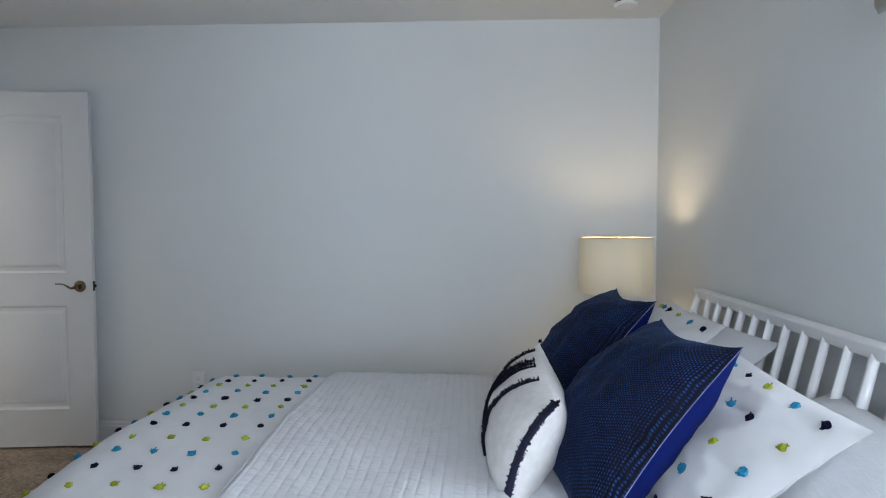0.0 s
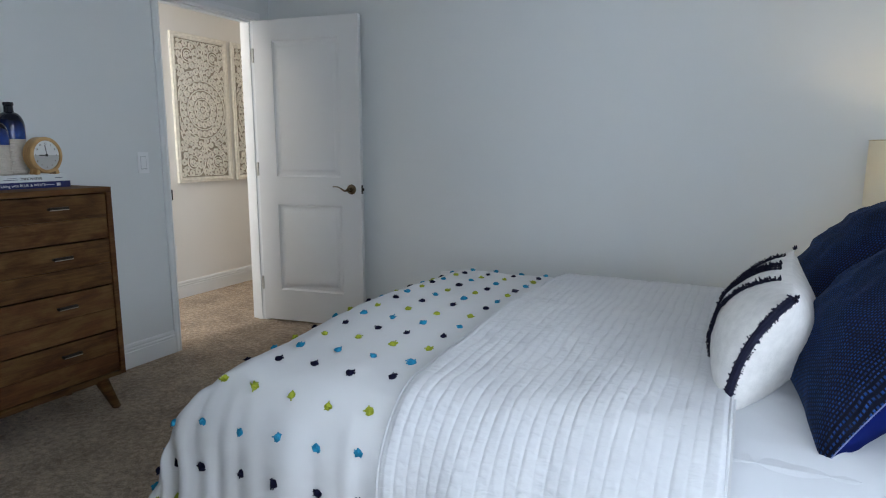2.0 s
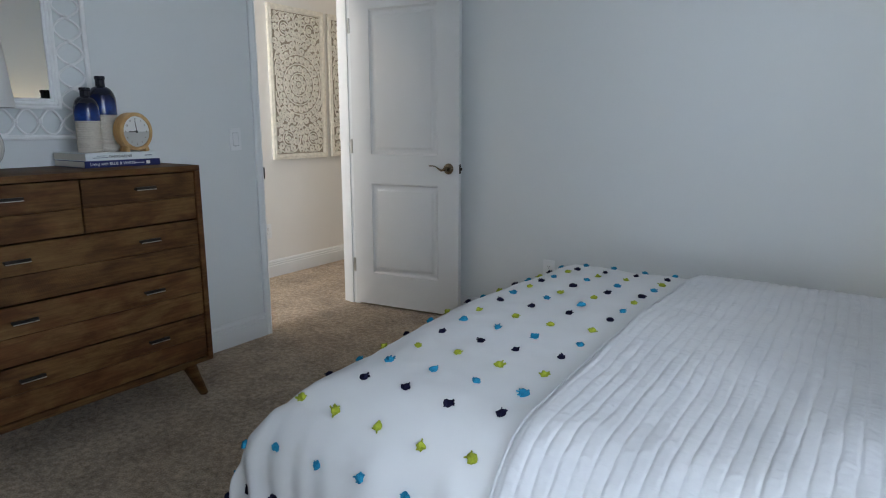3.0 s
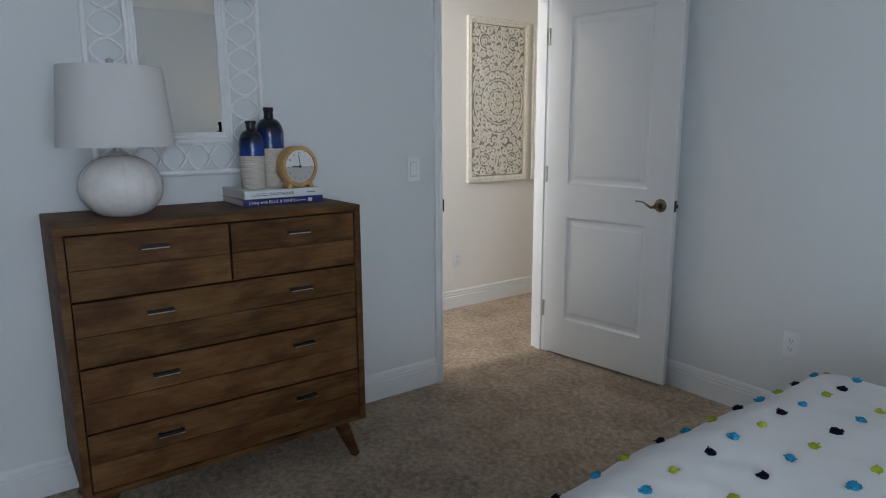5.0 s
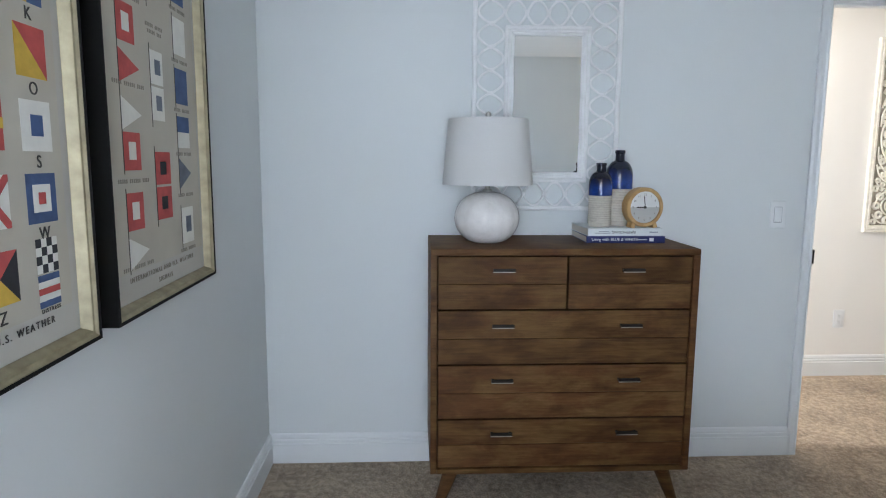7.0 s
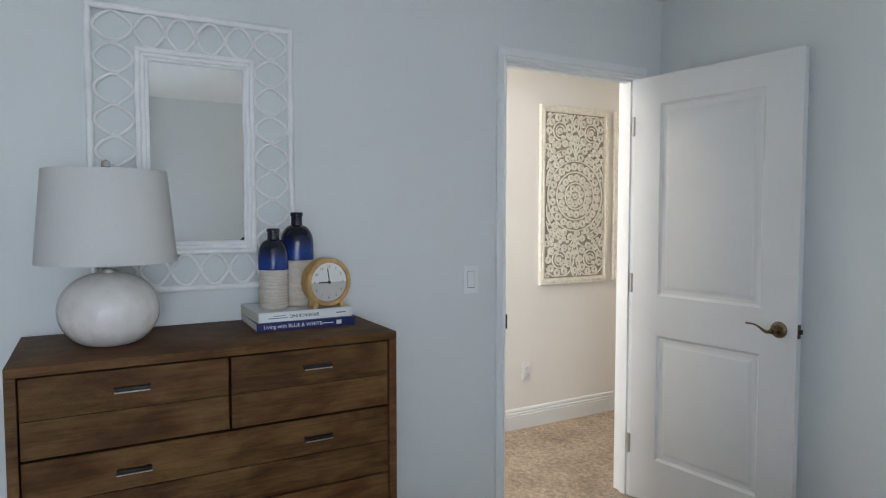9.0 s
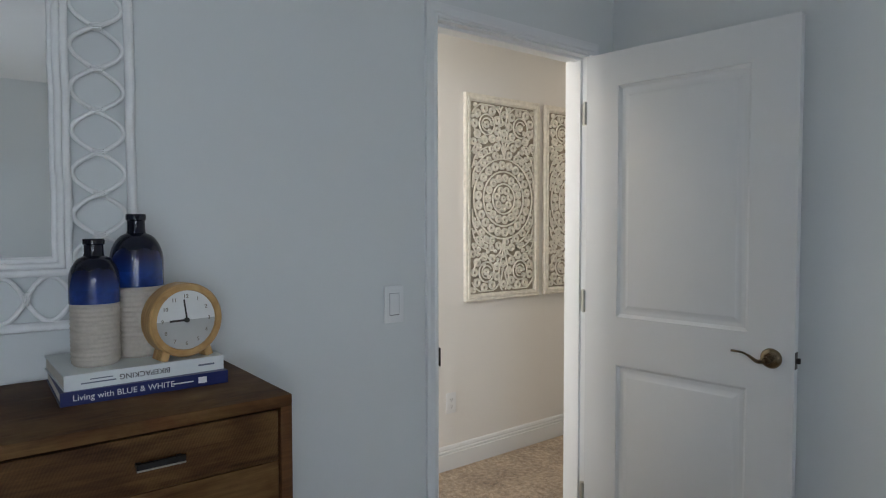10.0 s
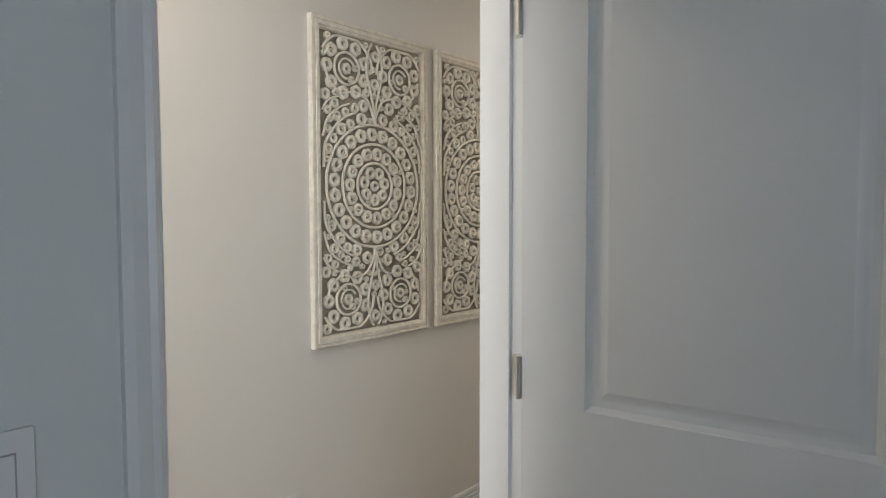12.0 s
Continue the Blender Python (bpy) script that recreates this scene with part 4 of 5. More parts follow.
def lumbar():
    w, h, t, sd, bow = 0.71, 0.318, 0.225, 31.0, 0.030
    c = cushion("lumbar_pillow", lean(0.072, 2.02, 0.768, 20, -3), w, h, t, SLUB, SLUB, "cream slub lumbar pillow with black fringe stripes", None, sd, 0.06, 0.006, bow=bow)
    r = random.Random(5)
    # stripes run up the cushion; u < 0 lies towards the far end
    for u, wid, fringe, mat in ((-0.66, 0.015, 1, BLACK_YARN), (-0.28, 0.011, 1, BLACK_YARN), (-0.18, 0.010, 1, BLACK_YARN), (-0.07, 0.014, 1, BLACK_YARN), (0.34, 0.015, 1, BLACK_YARN)):
        bm = bmesh.new()
        rows = []
        for i in range(61):
            v = -0.96 + 1.92 * i / 60
            uu = u + 0.012 * math.sin(5 * v + u * 9)
            du = 1.4 * wid / w
            rows.append([bm.verts.new(half_point(w, h, t, uu + k * du, v, 0.06, sd, 0.006, bow=bow) + Vector((0, 0, 0.0015 + (0.0045 if k == 0 else 0)))) for k in (-1, 0, 1)])
            if fringe:
                for s in (-1, 1):
                    base_p = half_point(w, h, t, uu + s * du * 0.8, v, 0.06, sd, 0.006, bow=bow) + Vector((0, 0, 0.002))
                    for _ in range(5):
                        at = base_p + Vector((-s * r.uniform(0, 0.006), r.uniform(-0.003, 0.003), 0))
                        tip = at + Vector((s * r.uniform(-0.002, 0.0065), r.uniform(-0.007, 0.007), r.uniform(0.002, 0.009)))
                        tube([at, tip], 0.0018, 3, bm=bm)
        for a, b in zip(rows, rows[1:]):
            for k in range(2):
                bm.faces.new((a[k], a[k + 1], b[k + 1], b[k]))
        part("stripe", bm, mat, c, "", smooth=60)
    bm = bmesh.new()
    edge = [Vector((w / 2 * (1 - 0.06 * (1 - v * v)) - 0.004, h / 2 * v, 0.002 + bow * (1 - v * v))) for v in [-1 + 2 * i / 40 for i in range(41)]]
    tube(edge, 0.0085, 8, bm=bm)
    for q in edge:
        for _ in range(14):
            a = r.uniform(0, 6.28)
            tube([q, q + Vector((0.5 * math.cos(a), r.uniform(-0.6, 0.6), math.sin(a))) * r.uniform(0.008, 0.014)], 0.0018, 3, bm=bm)
    part("edge_fringe", bm, ROYAL_DARK, c, "thick navy fringe along one edge")
    for u in (-1, 1):
        for v in (-1, 1):
            bm = bmesh.new()
            q = Vector((w / 2 * u, h / 2 * v, 0))
            for _ in range(12):
                tube([q * 0.985, q + Vector((u * r.uniform(0, 0.012), v * r.uniform(0, 0.012), r.uniform(-0.006, 0.006)))], 0.0016, 4, bm=bm)
            part("corner_tassel", bm, BLACK_YARN, c)


ROYAL_DARK = simple("navy_fringe_yarn", (0.004, 0.005, 0.024), 0.95, vary=0.3, scale=200, grain=900, relief=0.6)
lumbar()


# ---- bedside ----
def nightstand():
    n = thing("nightstand", pose(0.65, 3.45, 0), "white painted nightstand in the corner", "nightstand")
    part("body", box(-0.24, 0.24, -0.20, 0.20, 0.14, 0.60, 0.004), SPINDLE, n)
    part("top", box(-0.255, 0.255, -0.215, 0.215, 0.60, 0.625, 0.005), SPINDLE, n)
    for z in (0.17, 0.385):
        d = part("drawer", box(-0.256, -0.24, -0.18, 0.18, z, z + 0.195, 0.003), SPINDLE, n)
        part("knob", lathe([(0, 0.02), (0.012, 0.018), (0.014, 0.012), (0.006, 0.004), (0.006, 0), (0, 0)], 16), NICKEL, d, "", pose(-0.256, 0, z + 0.1, 0, -90))
    for x in (-0.21, 0.21):
        for y in (-0.17, 0.17):
            part("leg", tube([(x, y, 0), (x, y, 0.14)], 0.02, 12, taper=lambda s: 0.7 + 0.3 * s), SPINDLE, n)


nightstand()


def shade_bm(r0, r1, z0, z1, thick=0.002):
    return lathe([(r0, z0), (r1, z1), (r1 - thick, z1), (r0 - thick, z0), (r0, z0)], 72)


def spider(r, z, n=3):
    bm = bmesh.new()
    for i in range(n):
        a = 2 * math.pi * i / n + 0.4
        tube([(0, 0, z - 0.012), (r * 0.5 * math.cos(a), r * 0.5 * math.sin(a), z - 0.008), (r * math.cos(a), r * math.sin(a), z)], 0.0018, 6, bm=bm)
    return bm


def bedside_lamp():
    l = thing("table_lamp", pose(0.62, 3.40, 0.625), "lit table lamp with cream drum shade", "lamp")
    part("base", lathe([(0, 0), (0.075, 0), (0.075, 0.012), (0.05, 0.02), (0.02, 0.03), (0, 0.03)], 40), BRASS, l, "gold metal foot")
    part("body", lathe([(0.02, 0.03), (0.05, 0.06), (0.072, 0.12), (0.076, 0.18), (0.066, 0.24), (0.042, 0.29), (0.022, 0.32), (0.018, 0.345), (0, 0.345)], 48, wave=lambda a, z: 1 + 0.03 * math.cos(12 * a)), BRASS, l, "fluted gold glass body")
    part("stem", tube([(0, 0, 0.345), (0, 0, 0.40)], 0.009, 12), STEEL, l)
    sh = part("shade", shade_bm(0.179, 0.176, 0.345, 0.612), SHADE_LIT, l, "cream linen drum shade")
    ang = radians(-58)
    part("seam", box(0.1785, 0.1797, -0.006, 0.006, 0.346, 0.611), SHADE_LIT, sh, "", Matrix.Rotation(ang, 4, "Z"))
    part("shade_ring", tube([(0.177 * math.cos(i * 0.1309), 0.177 * math.sin(i * 0.1309), 0.612) for i in range(48)], 0.002, 6, True), BRASS, sh)
    part("spider", spider(0.176, 0.606), BRASS, sh)
    part("finial", lathe([(0, 0), (0.005, 0.0), (0.004, 0.008), (0.009, 0.016), (0.006, 0.025), (0, 0.027)], 16), BRASS, l, "", pose(0, 0, 0.594))


bedside_lamp()


# ---- chest of drawers ----
def dresser():
    x0, x1, y0, y1, zb, zt = -3.018, -2.568, 1.203, 2.21, 0.170, 1.041
    d = thing("dresser", pose((x0 + x1) / 2, (y0 + y1) / 2, 0), "brown reclaimed-wood chest of drawers with tapered legs", "dresser")
    o = Matrix.Translation((-(x0 + x1) / 2, -(y0 + y1) / 2, 0))

    def p(name, bm, mat, label="", parent=None, smooth=30.0):
        bmesh.ops.transform(bm, matrix=o, verts=bm.verts[:])
        return part(name, bm, mat, parent or d, label, smooth=smooth)
    t = 0.024
    p("top", box(x0, x1, y0, y1, zt - t, zt, 0.0025), WOOD)
    p("side_panel", box(x0, x1 - 0.001, y0, y0 + t, zb, zt - t, 0.0015), WOOD)
    p("side_panel", box(x0, x1 - 0.001, y1 - t, y1, zb, zt - t, 0.0015), WOOD)
    p("bottom_panel", box(x0, x1 - 0.001, y0 + t, y1 - t, zb, zb + 0.018, 0.0015), WOOD)
    p("back_panel", box(x0 + 0.002, x0 + 0.012, y0 + t, y1 - t, zb + 0.018, zt - t), WOOD)
    ya, yb = y0 + t + 0.004, y1 - t - 0.004
    zs = [zb + 0.020, 0.386, 0.600, 0.811, zt - t - 0.002]
    k = 0
    for row in range(4):
        z0, z1 = zs[row] + 0.0035, zs[row + 1] - 0.0035
        spans = [(ya, yb)] if row < 3 else [(ya, 1.7095), (1.7165, yb)]
        for a, b in spans:
            dr = p("drawer", box(x1 - 0.40, x1 - 0.018, a + 0.002, b - 0.002, z0, z1 - 0.006), WOOD, "pine drawer with plank front")
            zm = (z0 + z1) / 2 - 0.004
            for q0, q1 in ((z0, zm - 0.0007), (zm + 0.0007, z1)):
                saw = k in (1, 4, 7, 9)
                p("plank", box(x1 - 0.020, x1 - 0.006, a, b, q0, q1, 0.0012, 1), WOOD_SAW if saw else WOOD, parent=dr)
                k += 1
            for yc in ([1.472, 1.955] if row < 3 else [(1.472 if a < 1.6 else 1.955)]):
                zc = (0.331, 0.541, 0.752, 0.962)[row]
                bm = bmesh.new()
                box(x1 + 0.010, x1 + 0.018, yc - 0.041, yc + 0.041, zc - 0.0050, zc + 0.0075, bm=bm)
                box(x1 - 0.006, x1 + 0.011, yc - 0.039, yc - 0.030, zc - 0.004, zc + 0.004, bm=bm)
                box(x1 - 0.006, x1 + 0.011, yc + 0.030, yc + 0.039, zc - 0.004, zc + 0.004, bm=bm)
                hd = p("handle", bm, PULL, "dark metal bar pull", parent=dr)
                # highlight along the bar's lower front, added as a pale strip
                p("edge", box(x1 + 0.0178, x1 + 0.0190, yc - 0.041, yc + 0.041, zc - 0.0056, zc - 0.0026), PULL_GLINT, "bright metal line standing in for the pull's highlight", parent=hd)
    for x, sx in ((x1 - 0.07, 1), (x0 + 0.07, -1)):
        for y, sy in ((y0 + 0.09, -1), (y1 - 0.09, 1)):
            p("leg", tube([(x, y, zb), (x + 0.022 * sx, y + 0.062 * sy, 0.0)], 0.030, 18, taper=lambda s: 1.05 - 0.45 * s), WOOD, "round tapered splayed leg")
    bm = bmesh.new()
    box(x0 + 0.06, x1 - 0.055, y0 + 0.05, y1 - 0.05, zb - 0.03, zb, bm=bm)
    p("apron", bm, WOOD)


dresser()
TOP = 1.041


def dresser_lamp():
    l = thing("table_lamp", pose(-2.79, 1.432, TOP), "white ribbed ceramic table lamp with drum shade, unlit", "lamp")
    prof = [(0, 0), (0.055, 0), (0.066, 0.006)]
    for i in range(1, 24):
        th = -1.15 + 2.50 * i / 24
        prof.append((0.127 * math.cos(th) ** 0.85 if math.cos(th) > 0 else 0.02, 0.096 + 0.105 * math.sin(th)))
    prof += [(0.026, 0.2), (0.0, 0.2)]
    part("body", lathe(prof, 120, wave=lambda a, z: 1 + 0.020 * abs(math.sin(7 * a)) ** 0.45), CERAMIC, l, "white glazed pumpkin-shaped body")
    part("neck", tube([(0, 0, 0.195), (0, 0, 0.245)], 0.010, 14), STEEL, l)
    part("collar", lathe([(0, 0.196), (0.022, 0.196), (0.020, 0.206), (0.012, 0.212), (0, 0.212)], 24), STEEL, l)
    sh = part("shade", shade_bm(0.178, 0.155, 0.228, 0.481), SHADE_WHITE, l, "white linen tapered drum shade")
    part("spider", spider(0.155, 0.474), STEEL, sh)
    part("finial", lathe([(0, 0), (0.006, 0), (0.005, 0.010), (0.012, 0.020), (0.011, 0.032), (0, 0.038)], 20), STEEL, l, "metal finial", pose(0, 0, 0.474))


dresser_lamp()


def book(m, w, d, h, jacket, label):
    b = thing("book", m, label, "book", "books on the dresser")
    part("page_block", box(-d / 2 + 0.002, d / 2 - 0.004, -w / 2 + 0.003, w / 2 - 0.003, 0.0025, h - 0.0025), PAGES, b)
    c = bmesh.new()
    box(-d / 2, d / 2, -w / 2, w / 2, 0, 0.0025, bm=c)
    box(-d / 2, d / 2, -w / 2, w / 2, h - 0.0025, h, bm=c)
    box(d / 2 - 0.003, d / 2, -w / 2, w / 2, 0.0025, h - 0.0025, bm=c)
    part("cover", c, jacket, b)
    return b


LOW_H, UP_H = 0.027, 0.030
lower = book(pose(-2.875, 1.985, TOP, 0, 0, -1), 0.315, 0.26, LOW_H, BOOK_BLUE, "blue hardback book with white title on its spine")
writing("Living with BLUE & WHITE", 0.0165, CLOCK_WHITE, lower, pose(0.1303, -0.045, LOW_H / 2, 90, 0, 90))
part("spine_mark", box(0.130, 0.1306, 0.095, 0.112, 0.007, 0.020), CLOCK_WHITE, lower)
part("spine_mark", box(0.130, 0.1306, 0.045, 0.085, 0.012, 0.0145), CLOCK_WHITE, lower)
upper = book(pose(-2.88, 1.982, TOP + LOW_H, 0, 0, 1.5), 0.305, 0.245, UP_H, BOOK_WHITE, "white hardback book lying on a blue one")
writing("BIKEPACKING", 0.0155, INK, upper, pose(0.1228, -0.008, UP_H / 2, 90, 0, 90) @ Matrix.Rotation(math.pi, 4, "Z"))
for y0, y1, z0, z1 in ((0.098, 0.132, 0.013, 0.0165), (-0.124, -0.062, 0.010, 0.0125), (-0.108, -0.068, 0.017, 0.0190)):
    part("spine_mark", box(0.1225, 0.1230, y0, y1, z0, z1), F_GREY, upper)
BOOK_TOP = TOP + LOW_H + UP_H


def bottle(m, r, h, label):
    b = thing("bottle_vase", m, label, "vase", "bottle vases on the books")
    hb, hs = h * 0.66, h * 0.865
    z1, z2 = h * 0.49, h * 0.60
    low = [(0, 0), (r * 0.86, 0), (r * 0.96, 0.006)]
    n = 26
    for i in range(n + 1):
        z = 0.010 + (z1 - 0.010) * i / n
        low.append((r * (0.985 + 0.016 * math.sin(i * math.pi)) * (1.0 if i % 2 else 0.968), z))
    part("lower_body", lathe(low + [(r * 0.9, z1), (0, z1)], 56), STONEWARE, b, "ridged unglazed cream lower half")
    part("blue_band", lathe([(0, z1), (r, z1 + 0.0004), (r, z2), (0, z2)], 56), COBALT, b, "cobalt blue glazed band")
    up = [(r, z2), (r, hb)]
    for i in range(1, 13):
        s = i / 12
        up.append((0.0195 + (r - 0.0195) * (1 - s ** 2.1) ** 0.62, hb + (hs - hb) * s))
    up += [(0.0185, h * 0.89), (0.0180, h * 0.950), (0.0205, h * 0.960), (0.0208, h * 0.985), (0.0195, h), (0.0155, h), (0.0145, h * 0.92), (0, h * 0.92)]
    part("neck", lathe([(0, z2 - 0.0004)] + up, 56), BLACK_GLAZE, b, "black glazed shoulder and neck")


bottle(pose(-2.845, 1.903, BOOK_TOP), 0.0475, 0.258, "short bottle vase glazed black, blue and cream")
bottle(pose(-2.895, 1.995, BOOK_TOP), 0.0545, 0.310, "tall bottle vase glazed black, blue and cream")


def clock():
    r, t = 0.079, 0.052
    m = pose(-2.795, 2.062, BOOK_TOP + r + 0.004, 0, 0, 8) @ Matrix.Rotation(radians(90), 4, "Y") @ Matrix.Rotation(radians(90), 4, "Z")
    c = thing("table_clock", m, "round pale wooden clock showing nine o'clock", "clock")
    ringp = [(r * 0.80, t * 0.5 - 0.006), (r * 0.82, t * 0.5), (r * 0.95, t * 0.5), (r, t * 0.5 - 0.005), (r, -t * 0.5 + 0.005), (r * 0.95, -t * 0.5), (0, -t * 0.5)]
    part("case", lathe(ringp + [(0, -t * 0.5)], 72), ASH, c, "pale ash wood case")
    zf = t * 0.5 - 0.007
    for lo, hi, name, mat in ((0, math.pi, "upper_face", CLOCK_WHITE), (math.pi, 2 * math.pi, "lower_face", CLOCK_GREY)):
        bm = bmesh.new()
        ctr = [bm.verts.new((0.81 * r * math.cos(lo + (hi - lo) * i / 30), 0.81 * r * math.sin(lo + (hi - lo) * i / 30), zf)) for i in range(31)]
        bm.faces.new(ctr)
        part(name, bm, mat, c, smooth=0)
    part("hour_hand", box(-0.036, 0.004, -0.0022, 0.0022, zf + 0.002, zf + 0.003), INK, c)
    part("minute_hand", box(-0.0016, 0.0016, -0.004, 0.045, zf + 0.004, zf + 0.005), INK, c, "", Matrix.Rotation(radians(8), 4, "Z"))
    part("pin", lathe([(0, 0), (0.005, 0), (0.005, 0.006), (0, 0.006)], 16), INK, c, "", pose(0, 0, zf))
    for k in range(1, 13):
        a = math.pi / 2 - k * math.pi / 6
        writing(str(k), 0.0115, INK_FAINT, c, pose(0.64 * r * math.cos(a), 0.64 * r * math.sin(a), zf + 0.0004), "numeral")
    for s in (-1, 1):
        bm = box(-0.009, 0.009, -0.012, 0.012, -t * 0.42, t * 0.42, 0.003)
        part("foot", bm, ASH, c, "", pose(s * 0.046, -r * 0.93 + 0.002, 0, 0, 0, s * 18))


clock()


# ---- mirror over the dresser ----
def mirror():
    m = pose(WEST + 0.004, 1.705, 1.5975)
    w = thing("wall_mirror", m, "white rattan-framed mirror hung above the dresser", "mirror")
    hy, hz = 0.318, 0.4475
    iy, iz = 0.182, 0.325
    gy, gz = 0.141, 0.2785
    part("mirror_glass", box(0.018, 0.022, -gy - 0.004, gy + 0.004, -gz - 0.004, gz + 0.004), MIRROR, w)
    part("backing", box(0.004, 0.0175, -iy + 0.01, iy - 0.01, -iz + 0.01, iz - 0.01), SPINDLE, w)

    def rect(a, b, x, r, over=0.0):
        for p in (((x, -a - over, b), (x, a + over, b)), ((x, -a - over, -b), (x, a + over, -b)), ((x, a, -b), (x, a, b)), ((x, -a, -b), (x, -a, b))):
            part("pole", tube([Vector(p[0]).lerp(Vector(p[1]), i / 8) + Vector((0, 0.0012 * math.sin(i * 2.2 + p[0][2] * 9), 0)) for i in range(9)], r, 12), RATTAN, w)
    rect(hy - 0.010, hz - 0.010, 0.016, 0.0105, 0.004)
    rect(iy - 0.007, iz - 0.007, 0.022, 0.0085, 0.004)
    rect(iy - 0.022, iz - 0.022, 0.026, 0.0075)
    rect(iy - 0.034, iz - 0.034, 0.024, 0.0055)
    # two strands cross and part again to make the chain of ovals
    def chain(p0, p1, side, loops, amp):
        p0, p1, side = Vector(p0), Vector(p1), Vector(side)
        n = loops * 14
        for sg in (-1, 1):
            pts = []
            for i in range(n + 1):
                s = i / n
                ph = math.pi * loops * s
                k = math.sin(ph)
                k = math.copysign(abs(k) ** 0.86, k)
                pts.append(p0.lerp(p1, s) + side * (sg * amp * k) + Vector((0.004 * sg * math.cos(ph), 0, 0)))
            part("cane_strand", tube(pts, 0.0052, 8), RATTAN, w)
        for j in range(1, loops):
            mid, run = p0.lerp(p1, j / loops), (p1 - p0).normalized()
            wrap = bmesh.new()
            for o in (-0.005, 0.0, 0.005):
                tube([mid + run * (o + 0.0015 * math.sin(k)) + side * (0.0115 * math.cos(k * math.pi / 6)) + Vector((0.0105 * math.sin(k * math.pi / 6), 0, 0)) for k in range(12)], 0.0026, 5, True, bm=wrap)
            part("binding", wrap, RATTAN, w)
            part("tail", tube([mid + side * 0.010 + Vector((0.008, 0, 0)), mid + side * 0.017 + run * 0.003 + Vector((0.011, 0, 0))], 0.0022, 5), RATTAN, w)
    cy, cz = (hy - 0.020 + iy) / 2, (hz - 0.020 + iz) / 2
    chain((0.016, cy, -hz + 0.02), (0.016, cy, hz - 0.02), (0, 1, 0), 9, 0.054)
    chain((0.016, -cy, -hz + 0.02), (0.016, -cy, hz - 0.02), (0, 1, 0), 9, 0.054)
    chain((0.016, -iy, cz), (0.016, iy, cz), (0, 0, 1), 4, 0.050)
    chain((0.016, -iy, -cz), (0.016, iy, -cz), (0, 0, 1), 4, 0.050)


mirror()


# ---- framed flag prints ----
def flat(u0, u1, v0, v1, w0, w1):
    return box(u0, u1, v0, v1, w0, w1)


def poly(points, w0, w1):
    bm = bmesh.new()
    a = [bm.verts.new((u, v, w0)) for u, v in points]
    b = [bm.verts.new((u, v, w1)) for u, v in points]
    bm.faces.new(a)
    bm.faces.new(b)
    n = len(points)
    for i in range(n):
        bm.faces.new((a[i], a[(i + 1) % n], b[(i + 1) % n], b[i]))
    return bm


FACE = 0.0205


